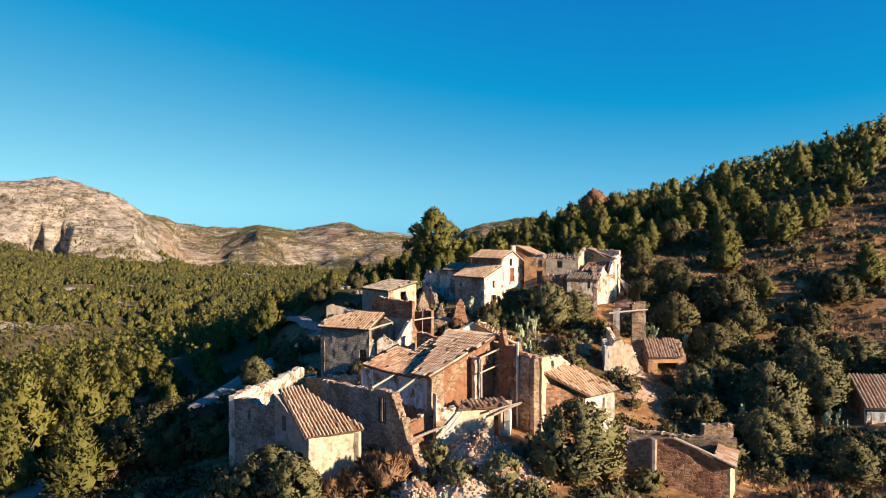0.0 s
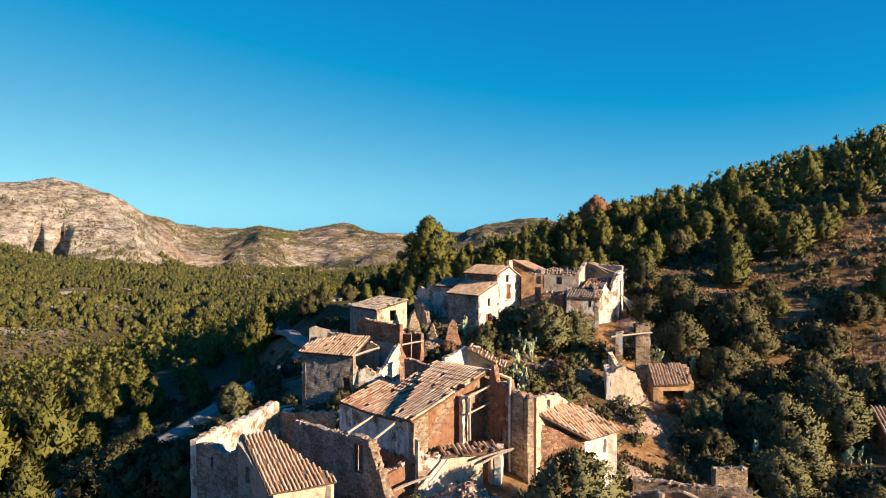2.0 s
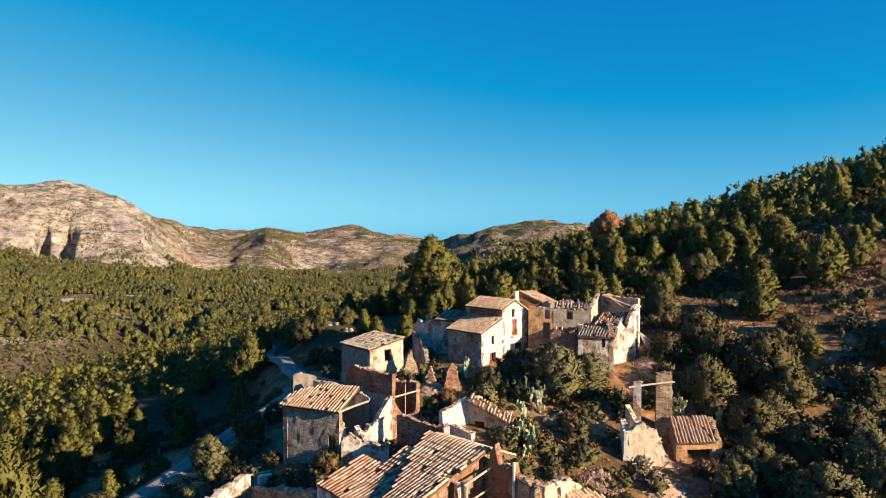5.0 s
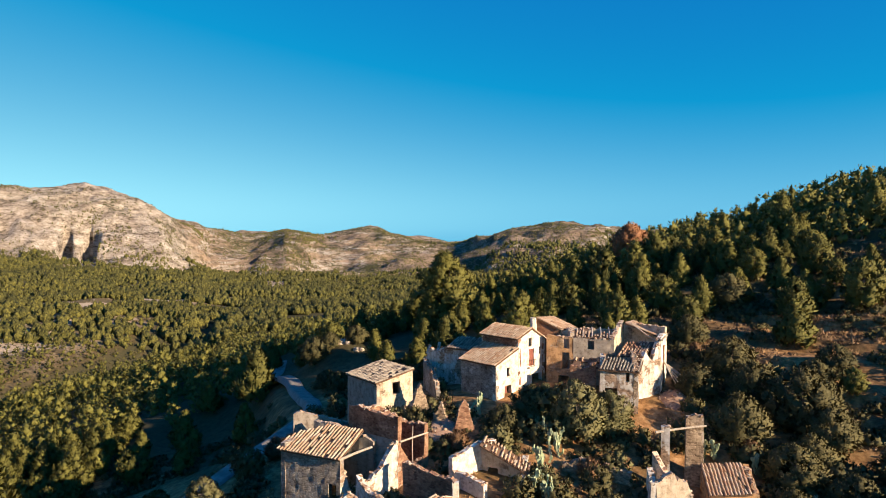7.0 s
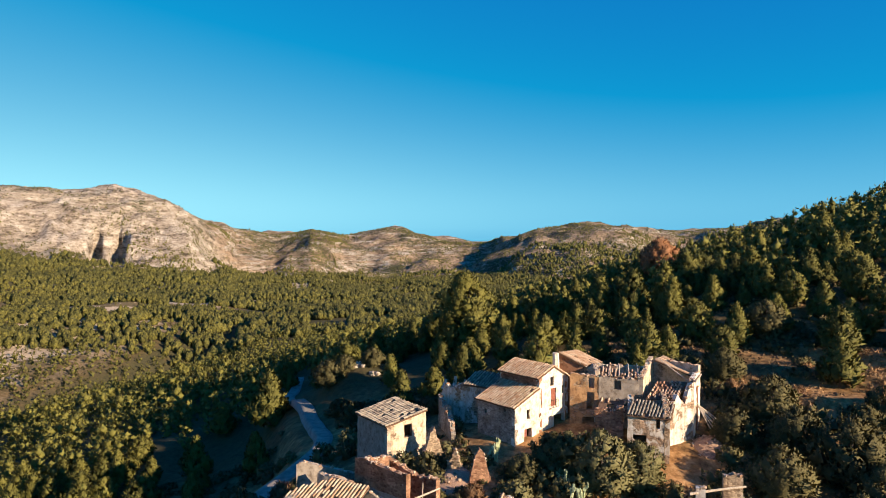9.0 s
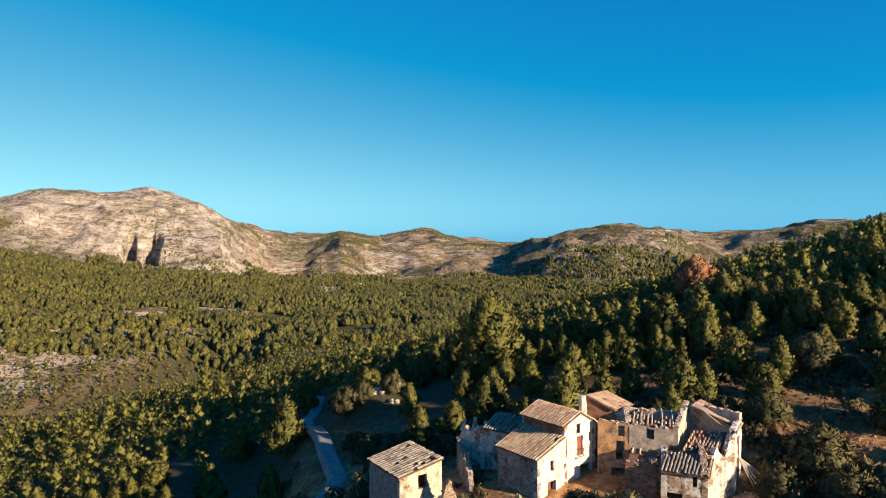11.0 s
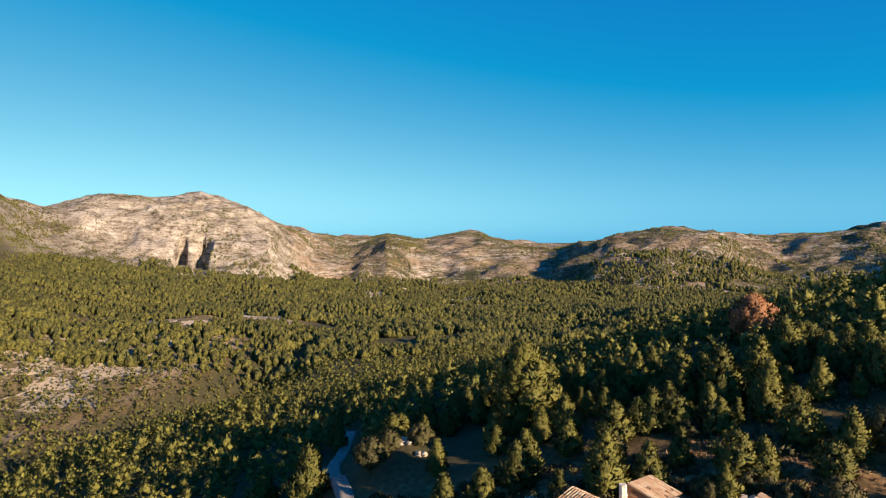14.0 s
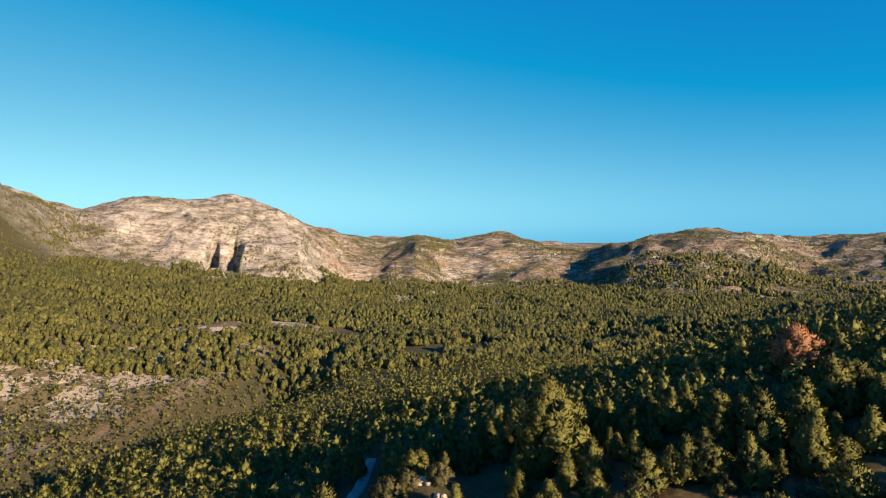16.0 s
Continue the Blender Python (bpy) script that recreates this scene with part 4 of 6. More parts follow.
def central_house():
    h = house_at("large_gutted_house", (0, 62), "large gutted farmhouse with broken walls and patched clay tile roof")
    # main roof: the verge runs down over the open room
    R1, R0 = Vector((5.3, 63.2, 39.9)), Vector((-1.1, 56.7, 37.3))
    e2 = Vector((-0.69, 0.72, 0))
    up = R1 - R0
    roof(h, R0 + e2 * 6.9 - Vector((0, 0, 0.2)), R0, up, gone=0.03, sp=0.36, tl=0.6, sag=0.12,
         keep=lambda a, b: a > 0.7 * (1 - b) - 0.04 and not (0.5 < a < 0.6 and 0.5 < b < 0.58) and not (a > 0.9 and 0.5 < b < 0.66) and not (a > 0.84 and 0.55 < b < 0.62))
    # rear part of the roof, set lower and half fallen in
    q = R0 + e2 * 9.6 + Vector((0.0, 0.0, -0.3))
    roof(h, q, R0 + e2 * 1.5 + Vector((0.05, 0.05, -0.3)), up * 0.74, TILE_RED, gone=0.07, sp=0.36, tl=0.5, sag=0.35, keep=lambda a, b: not (a < 0.3 and b > 0.66) and a < 0.45 + 0.75 * (1 - b) + 0.15)
    # far slope behind the ridge
    roof(h, R1 + Vector((2.2, 2.2, -1.3)), R1 + e2 * 6.6 + Vector((2.2, 2.2, -1.5)), Vector((-2.2, -2.2, 1.3)), gone=0.1, sp=0.36, tl=0.6)
    # flaking blue-white wall below the eaves, on the left-hand front
    f0, f1 = (-8.1, 65.6), (-1.0, 57.4)
    wall(h, f0, f1, [(0, 36.2), (5.5, 36.9), (10.8, 37.1)], PLASTER_BLUE, base=33.6, rag=0.12)
    wall(h, (f0[0] + 0.02, f0[1] + 0.02), (f1[0] + 0.02, f1[1] + 0.02), 33.62, PLASTER_RED, base=28.5, rag=0.02, th=0.55)
    # wall returning under the verge: open room with a red inside
    wall(h, (0.0, 58.6), (4.8, 63.4), [(0, 37.5), (6.8, 39.7)], PLASTER_RED, base=30, rag=0.08)
    wall(h, (-1.0, 57.0), (0.1, 58.2), [(0, 37.2), (1.6, 37.6)], RUBBLE, base=29, rag=0.1)
    wall(h, (2.9, 60.4), (3.4, 60.9), 38.3, PLASTER_OLD, base=30, rag=0.1, th=0.4)
    beam(h, (3.5, 60.6, 38.4), (3.5, 60.6, 34.6), 0.14, TIMBER, "post")
    beam(h, (3.3, 60.2, 36.9), (5.4, 62.8, 37.2), 0.08, TIMBER)
    beam(h, (3.3, 60.1, 38.3), (5.3, 62.6, 38.7), 0.1, TIMBER)
    # tall red plastered end wall and stone wall to the right
    wall(h, (5.3, 62.8), (8.4, 60.2), [(0, 40.0), (0.4, 40.4), (0.7, 39.2), (1.9, 38.9), (2.1, 39.5), (2.3, 38.6), (4.0, 38.5)], PLASTER_RED, base=29, rag=0.15, openings=((1.2, 1.7, 30, 35.2),))
    beam(h, (6.9, 61.2, 39.6), (6.9, 61.3, 31.0), 0.11, PLASTER_WHITE, "pipe", "white drainpipe")
    wall(h, (8.3, 60.6), (4.2, 65.4), [(0, 38.4), (6.3, 39.4)], RUBBLE, base=29, rag=0.3)
    # lower broken front: floor remains, stubs
    roof(h, (1.3, 56.5, 34.6), (5.9, 58.2, 34.5), (-0.5, 1.7, 0.3), gone=0.2, sp=0.36, tl=0.5, keep=lambda a, b: math.sin(a * 13 + b * 4) > -0.8)
    wall(h, (1.2, 56.9), (5.3, 58.5), [(0, 34.5), (4.4, 34.4)], PLASTER_CREAM, base=28.5, openings=((3.5, 4.2, 29, 33.9),), rag=0.12)
    wall(h, (5.9, 58.4), (6.3, 60.6), [(0, 34.2), (2.2, 34.4)], PLASTER_WHITE, base=29, rag=0.1)
    beam(h, (4.4, 57.6, 33.8), (6.8, 58.4, 34.6), 0.1, TIMBER)
    beam(h, (4.0, 57.3, 34.2), (6.9, 58.0, 34.8), 0.09, TIMBER)
    wall(h, (-0.6, 55.9), (1.4, 56.9), [(0, 36.2), (0.6, 34.8), (2.2, 34.6)], PLASTER_OLD, base=28.5, rag=0.3)
    beam(h, (0.2, 55.4, 32.9), (1.7, 56.4, 34.5), 0.1, PLASTER_WHITE)
    # stone front wall with the barred window and the sloping broken end
    g0, g1 = (-11.2, 61.0), (-4.0, 54.8)
    wall(h, g0, g1, [(0, 36.1), (4, 36.2), (9.5, 36.5)], RUBBLE_GREY, base=28.5, openings=((7.5, 8.5, 33.6, 35.8),), rag=0.14)
    gh = math.degrees(math.atan2(g1[1] - g0[1], g1[0] - g0[0]))
    window_frame(h, (*at(g0, gh, 8.0), 33.6), gh, 1.0, 2.2, TIMBER_DARK, bars=3)
    wall(h, (-4.2, 54.6), (-0.6, 50.6), [(0, 36.5), (0.6, 35.2), (1.3, 34.4), (2.2, 33.0), (3.4, 31.6), (5.4, 29.4)], RUBBLE, base=26.5, rag=0.45, th=0.7, cell=0.35)
    wall(h, (-3.9, 60.4), (-1.1, 57.2), [(0, 34.2), (4.3, 34.0)], PLASTER_RED, base=28, rag=0.3)
    wall(h, (-3.4, 55.4), (-1.4, 56.6), [(0, 33.6), (2.4, 34.4)], PLASTER_RED, base=28, rag=0.4)
    beam(h, (-4.1, 54.9, 36.25), (-2.1, 58.2, 37.1), 0.1, TIMBER)
    beam(h, (-6.1, 56.7, 36.4), (-4.3, 60.4, 36.8), 0.1, TIMBER)
    beam(h, (-2.4, 55.3, 32.5), (0.3, 55.8, 33.4), 0.12, TIMBER)
    # rooms behind, open to the sky
    wall(h, (1.5, 83.6), (4.4, 81.0), [(0, 35.9), (4, 35.6)], PLASTER_WHITE, base=30.5, rag=0.12)
    wall(h, (1.4, 83.7), (5.8, 87.5), [(0, 37.0), (3.9, 37.9), (5.8, 37.7)], PLASTER_WHITE, base=31, rag=0.1)
    wall(h, (8.2, 82.7), (9.1, 88.0), [(0, 35.3), (5.3, 35.9)], PLASTER_WHITE, base=30, rag=0.1)
    wall(h, (4.2, 86.2), (8.5, 84.6), [(0, 37.8), (4.5, 35.9)], PLASTER_CREAM, base=30, openings=((0.7, 1.8, 31.5, 35.4), (2.5, 3.9, 31.5, 34.5)), rag=0.15)
    roof(h, (*(4.1, 85.0), 37.9), (*(8.8, 83.6), 35.5), (0.45, 2.5, 0.2), gone=0.3, sp=0.36, tl=0.6)
    wall(h, (-3.2, 81.4), (1.5, 78.6), [(0, 37.5), (3, 37.0), (5.4, 36.9)], RUBBLE_RED, base=31, rag=0.15)
    wall(h, (1.5, 78.6), (1.7, 75.0), [(0, 36.9), (3.6, 38.0)], PLASTER_WHITE, base=31, rag=0.15)
    wall(h, (-7.0, 70.4), (-3.0, 71.0), [(0, 37.9), (0.8, 38.6), (2.5, 37.6), (4, 37.9)], PLASTER_OLD, base=30, rag=0.4)


def front_house():
    h = house_at("low_tile_house", (-9, 55), "low cream house with a long clay tile roof")
    P, Q = (-10.5, 51.6), (-6.7, 54.1)
    hd, L = math.degrees(math.atan2(Q[1] - P[1], Q[0] - P[0])), math.hypot(Q[0] - P[0], Q[1] - P[1])
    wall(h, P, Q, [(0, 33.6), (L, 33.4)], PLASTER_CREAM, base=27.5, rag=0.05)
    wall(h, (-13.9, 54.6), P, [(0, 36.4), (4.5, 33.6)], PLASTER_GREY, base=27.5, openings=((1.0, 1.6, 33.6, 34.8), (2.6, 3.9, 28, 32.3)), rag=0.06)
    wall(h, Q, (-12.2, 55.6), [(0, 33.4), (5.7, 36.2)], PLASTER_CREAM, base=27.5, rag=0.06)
    roof(h, (-10.75, 51.35, 33.75), (-6.4, 53.7, 33.75), (-2.9, 3.6, 3.0), gone=0.03, sp=0.28, tl=0.5, sag=0.12, keep=lambda a, b: a < 1.04 - 0.68 * b)
    board(h, (-11.6, 51.9, 29.0), -40, 1.6, 3.2, 0.05, PLASTER_BLUE, "panel", "pale blue painted panel")


def front_wall():
    h = house_at("broken_wall_house", (-17, 62), "long broken cream wall of a roofless house")
    P, Q = (-18.4, 58.4), (-14.6, 69.6)
    L = math.hypot(Q[0] - P[0], Q[1] - P[1])
    wall(h, P, Q, [(0, 35.2), (3, 35.5), (7, 35.3), (L, 35.6)], PLASTER_OLD, base=28, rag=0.18, th=0.6)
    wall(h, (-14.2, 55.4), (-11.4, 56.6), 35.6, RUBBLE_GREY, base=28, rag=0.2)
    wall(h, P, (-14.0, 55.2), [(0, 35.1), (2.4, 35.3), (3.5, 34.9), (5.4, 35.4)], RUBBLE_GREY, base=27.5, rag=0.12, openings=((1.9, 2.2, 33.4, 34.4),))
    wall(h, (-15.6, 75.6), (-14.6, 76.4), 33.0, PLASTER_WHITE, base=28, rag=0.06)
    wall(h, (-14.6, 69.6), (-8.6, 66.4), [(0, 34.4), (3, 34.8), (6.8, 35.3)], RUBBLE, base=28.5, rag=0.25)
    beam(h, (-17.0, 75.0, 33.2), (-14.7, 76.2, 33.4), 0.1, TIMBER)


def right_house():
    h = house_at("white_gabled_house", (13, 62), "white rendered house with a rubble side wall and tile roof")
    hd = 36
    P = (13.1, 61.0)
    la, lb = 3.9, 7.0
    Tl = (8.4, 60.2)
    wall(h, P, at(P, hd, la), 34.4, PLASTER_WHITE, base=28, openings=((2.3, 2.75, 32.9, 34.1),), rag=0.03)
    wall(h, Tl, P, [(0, 36.5), (4.8, 34.4)], RUBBLE_RED, base=28, rag=0.05)
    wall(h, at(P, hd, la), at(Tl, 44, 4.4), [(0, 34.4), (4.8, 36.6)], PLASTER_WHITE, base=28.5, rag=0.05)
    wall(h, at(Tl, 44, 4.6), at(Tl, 44, 0.2), [(0, 37.2), (1.6, 38.2), (4.4, 38.4)], PLASTER_CREAM, base=29, openings=((2.6, 3.0, 36.9, 37.9),), rag=0.1)
    wall(h, Tl, at(Tl, -150, 0.6), 38.3, RUBBLE, base=28, rag=0.2)
    roof(h, (13.4, 60.5, 34.65), (16.8, 63.3, 34.65), (-4.9, -0.4, 2.55), gone=0.12, sp=0.36, tl=0.6, sag=0.1)


def barn():
    h = house_at("stone_barn", (19, 54), "dark rubble barn with a mono-pitch roof edge and pale corner")
    P, M, Q = (14.6, 55.3), (17.6, 54.3), (22.9, 52.6)
    wall(h, P, M, [(0, 32.0), (3.1, 32.8)], RUBBLE, base=25.5, rag=0.1)
    wall(h, M, Q, [(0, 32.8), (1.5, 32.9), (5.6, 31.0)], RUBBLE_RED, base=25.5, rag=0.04)
    wall(h, Q, (25.0, 56.4), [(0, 31.0), (4.4, 30.8)], PLASTER_CREAM, base=25.5, rag=0.05)
    wall(h, (25.0, 56.4), (16.6, 59.0), 32.2, RUBBLE, base=26, rag=0.1)
    roof(h, (23.2, 52.4, 31.05), (25.2, 56.4, 31.0), (-4.0, 1.3, 1.7), gone=0.1, keep=lambda a, b: b < 0.35)
    beam(h, (18.8, 53.8, 33.0), (23.3, 52.2, 31.15), 0.12, TIMBER)
    beam(h, (17.3, 54.2, 32.8), (17.3, 54.2, 26), 0.25, PLASTER_GREY, "buttress")
    wall(h, (13.2, 51.5), (14.4, 52.3), [(0, 29.6), (1.4, 30.2)], PLASTER_CREAM, base=26, rag=0.3)


def far_right_house():
    h = house_at("red_roofed_house", (48, 74), "small white house with blue band under a clay tile roof")
    P = (45.2, 70.6)
    wall(h, P, (52.0, 69.6), [(0, 30.9), (7, 30.9)], PLASTER_WHITE, base=25, openings=((3.0, 3.5, 27.2, 27.7),), rag=0.02)
    wall(h, (45.2, 70.55), (52.0, 69.55), [(0, 30.88), (7, 30.88)], PLASTER_BLUE, base=29.6, rag=0.02, th=0.04)
    wall(h, (46.4, 75.6), P, [(0, 33.3), (5.2, 30.9)], PLASTER_RED, base=25, rag=0.03)
    roof(h, (44.9, 70.2, 30.95), (52.2, 69.2, 30.95), (1.3, 5.4, 2.5), gone=0.01)
    wall(h, (43.6, 70.4), (45.0, 70.3), 27.2, RUBBLE, base=24, rag=0.3)


def towers():
    h = house_at("ruined_tower_house", (24, 86), "ruined house with a tall slender stone pier and yellow plaster")
    wall(h, (25.0, 87.8), (26.7, 87.6), [(0, 40.2), (0.9, 40.4), (1.7, 40.4)], RUBBLE, base=29.5, rag=0.12)
    wall(h, (26.7, 87.6), (27.2, 89.6), [(0, 40.4), (2.1, 39.6)], PLASTER_CREAM, base=29.5, rag=0.2)
    wall(h, (22.1, 86.3), (22.9, 86.1), 39.6, PLASTER_OLD, base=33, rag=0.12, th=0.6)
    beam(h, (21.5, 86.1, 39.1), (26.9, 87.5, 39.4), 0.12, TIMBER)
    wall(h, (20.6, 82.3), (20.9, 84.9), [(0, 35.4), (2.6, 36.0)], PLASTER_WHITE, base=30.5, rag=0.1)
    wall(h, (20.6, 82.3), (25.3, 82.9), [(0, 35.4), (0.8, 36.2), (1.6, 36.5), (2.0, 35.8), (2.9, 35.6), (3.3, 34.5), (4.4, 32.2), (4.7, 31.5)], PLASTER_CREAM, base=30, rag=0.25)
    wall(h, (21.0, 85.4), (21.8, 84.0), [(0, 37.4), (1.6, 36.0)], PLASTER_CREAM, base=30, rag=0.3)
    for k in range(4):
        beam(h, (21.5 + 0.9 * k, 80.8, 31.6 + 0.2 * k), (22.5 + 0.8 * k, 80.0, 33.2 - 0.7 * (k % 2)), 0.07, TIMBER)
    wall(h, (18.6, 93.2), (19.0, 95.0), 36.9, PLASTER_CREAM, base=33, rag=0.1)
    hut = house_at("tile_roofed_hut", (28, 86), "small earth-brown stone hut with open front and clay tile roof", "hut")
    wall(hut, (26.0, 83.9), (31.0, 84.5), 33.7, PLASTER_OCHRE, base=28.5, openings=((1.2, 3.9, 28.6, 33.0),), rag=0.04)
    wall(hut, (31.0, 84.5), (31.4, 88.0), [(0, 33.7), (3.5, 35.3)], PLASTER_OCHRE, base=28.5, rag=0.2)
    wall(hut, (26.4, 87.4), (26.0, 83.9), [(0, 35.3), (3.5, 33.7)], PLASTER_OCHRE, base=28.5, rag=0.06)
    wall(hut, (31.4, 88.0), (26.4, 87.4), 35.2, RUBBLE, base=28.5, rag=0.1)
    roof(hut, (25.9, 83.6, 33.75), (30.2, 84.1, 33.75), (0.4, 3.7, 1.8), gone=0.05)
    pier = house_at("stone_pier", (26, 63.5), "freestanding square pier of rough brown stone", "wall")
    wall(pier, (25.0, 63.2), (27.9, 63.5), 31.2, RUBBLE, base=26.5, rag=0.15, th=0.8)
    spike = house_at("wall_fragment", (2.5, 93.4), "pointed fragment of a rubble wall", "wall")
    wall(spike, (1.4, 93.2), (3.6, 93.6), [(0, 37.2), (0.6, 39.6), (1.0, 40.4), (1.4, 40.0), (2.2, 37.0)], RUBBLE_RED, base=35, rag=0.2)
    bank = house_at("terrace_wall", (16, 86.5), "low broken rubble wall holding up a terrace", "wall")
    wall(bank, (12.4, 87.0), (19.2, 86.2), [(0, 35.4), (2, 36.0), (4.4, 35.7), (6.8, 35.0)], RUBBLE, base=31.5, rag=0.3, openings=((2.6, 3.3, 34.2, 35.2),))
    frag = house_at("wall_fragment", (-3, 98), "broken end of a cream rubble wall", "wall")
    wall(frag, (-3.9, 98.4), (-1.5, 99.6), [(0, 38.0), (0.8, 40.2), (1.2, 40.6), (1.6, 39.4), (2.6, 37.0)], RUBBLE, base=35, rag=0.35)
    frag = house_at("wall_fragment", (-0.5, 96), "low heap of a collapsed rubble wall", "wall")
    wall(frag, (-1.2, 96.2), (0.8, 96.0), [(0, 37.6), (0.9, 39.2), (1.3, 38.2), (2.0, 37.0)], RUBBLE, base=35, rag=0.4)


white_house()
ochre_house()
shed_dark()
right_ruin()
low_house()
small_house()
roofless_tower()
left_house()
central_house()
front_house()
front_wall()
right_house()
barn()
far_right_house()
towers()

# ---- road ----
def build_road():
    way = [(-44, 40), (-40, 60), (-34.5, 74), (-30.5, 84), (-26, 97), (-21, 110), (-20.5, 118), (-23.5, 126), (-26.5, 133), (-29.5, 140), (-35, 151), (-39.5, 161), (-42, 174), (-46, 190)]
    pts = []
    for k in range(len(way) - 1):
        a, b = np.array(way[max(k - 1, 0)], float), np.array(way[k], float)
        c, d = np.array(way[k + 1], float), np.array(way[min(k + 2, len(way) - 1)], float)
        for q in np.linspace(0, 1, 14, endpoint=False):
            pts.append(0.5 * (2 * b + (c - a) * q + (2 * a - 5 * b + 4 * c - d) * q ** 2 + (3 * b - a - 3 * c + d) * q ** 3))
    pts = np.array(pts)
    tan = np.gradient(pts, axis=0)
    tan /= np.linalg.norm(tan, axis=1)[:, None]
    side = np.stack([tan[:, 1], -tan[:, 0]], 1)
    verts, faces = [], []
    cols = 7
    for k, p in enumerate(pts):
        zc = max(gz(*(p + side[k] * o)) for o in (-1.2, 0, 1.2))
        for c in range(cols):
            o = (c / (cols - 1) - 0.5) * 3.2
            q = p + side[k] * o
            z = zc + 0.18 - (0.9 if c in (0, cols - 1) else 0) - 0.05 * math.cos(o * 3.2)
            verts.append((q[0], q[1], z))
    for k in range(len(pts) - 1):
        for c in range(cols - 1):
            a = k * cols + c
            faces.append((a, a + 1, a + cols + 1, a + cols))
    ob = new("road", mesh_of("road", verts, faces, ROAD, True))
    tagged(ob, "narrow pale gravel track winding along the slope", "road", kind="structure")
    return pts


ROAD_LINE = build_road()


# ground taken by houses
FOOT = [(8, 105, 6), (5, 101, 4.5), (17, 107, 5.5), (21, 101, 3.2), (25.5, 106, 4.5), (1.5, 109, 3.5), (-9.5, 104, 6.5), (-5, 87.5, 4.5), (-12, 84.5, 4.5), (0, 62, 7), (5, 60, 4.5),
        (-10, 55, 4), (-15.5, 63, 2.5), (12.5, 62, 4), (19.5, 56, 4.5), (5.4, 85, 3.5), (28.5, 86, 3), (24, 85, 3.0)]


# prickly pears: place, pads, height
CACTI = [(9.8, 80.0, 40, 2.2), (10.2, 82.6, 44, 2.6), (10.7, 85.6, 46, 3.0), (11.2, 88.6, 46, 3.2), (11.7, 91.6, 42, 3.0), (12.4, 95.0, 34, 2.2), (33, 82, 36, 2.0), (36.5, 77.5, 40, 2.2), (39.5, 80.5, 36, 2.0), (33.5, 72.5, 36, 2.0), (31.5, 79.5, 30, 1.8), (34.5, 76.0, 34, 1.8), (37.5, 73.5, 34, 1.8), (40.5, 76.5, 30, 1.6), (42.5, 71.5, 26, 1.6), (34, 90.5, 28, 1.4), (29.5, 92.5, 26, 1.4),
         (38.5, 79.5, 28, 1.6), (0.8, 46.5, 30, 1.2), (4.0, 97.8, 24, 1.8), (31, 69.5, 24, 1.2), (44.5, 78, 24, 1.4), (36, 84, 24, 1.6)]


# ---- plants ----
def tuft(rng, fine=False):
    """The body of one bough: a lumpy closed mass of 8 or 20 faces."""
    if fine:
        g = (1 + math.sqrt(5)) / 2
        v = np.array([(-1, g, 0), (1, g, 0), (-1, -g, 0), (1, -g, 0), (0, -1, g), (0, 1, g), (0, -1, -g), (0, 1, -g), (g, 0, -1), (g, 0, 1), (-g, 0, -1), (-g, 0, 1)], float) / 1.9
        f = np.array([(0, 11, 5), (0, 5, 1), (0, 1, 7), (0, 7, 10), (0, 10, 11), (1, 5, 9), (5, 11, 4), (11, 10, 2), (10, 7, 6), (7, 1, 8),
                      (3, 9, 4), (3, 4, 2), (3, 2, 6), (3, 6, 8), (3, 8, 9), (4, 9, 5), (2, 4, 11), (6, 2, 10), (8, 6, 7), (9, 8, 1)])
        return v * rng.uniform(0.72, 1.2, (12, 1)), f
    v = np.array([(1, 0, 0), (-1, 0, 0), (0, 1, 0), (0, -1, 0), (0, 0, 1), (0, 0, -1)], float) * rng.uniform(0.7, 1.3, (6, 1))
    return v, np.array([(0, 2, 4), (2, 1, 4), (1, 3, 4), (3, 0, 4), (2, 0, 5), (1, 2, 5), (3, 1, 5), (0, 3, 5)])


def spray(rng, center, out, size, count, length=0.5, width=0.3, up=1.0):
    """Short pointed sprigs that stand all over a bough, turned out and up."""
    n = rng.normal(0, 1, (count, 3)) + out * 0.55 + (0, 0, 0.35)
    n /= np.linalg.norm(n, axis=1)[:, None]
    d = n + rng.normal(0, 0.45, (count, 3)) + np.array([0, 0, up * 0.8])
    d /= np.linalg.norm(d, axis=1)[:, None]
    s = np.cross(d, rng.normal(0, 1, (count, 3)))
    s /= np.linalg.norm(s, axis=1)[:, None] + 1e-9
    base = center + n * size * rng.uniform(0.45, 1.0, (count, 1))
    ln = size * length * rng.uniform(0.6, 1.4, (count, 1))
    v = np.stack([base + s * ln * width, base - s * ln * width, base + d * ln], 1).reshape(-1, 3)
    return v, np.arange(3 * count).reshape(-1, 3), np.repeat(n + rng.normal(0, 0.3, (count, 3)), 3, 0)


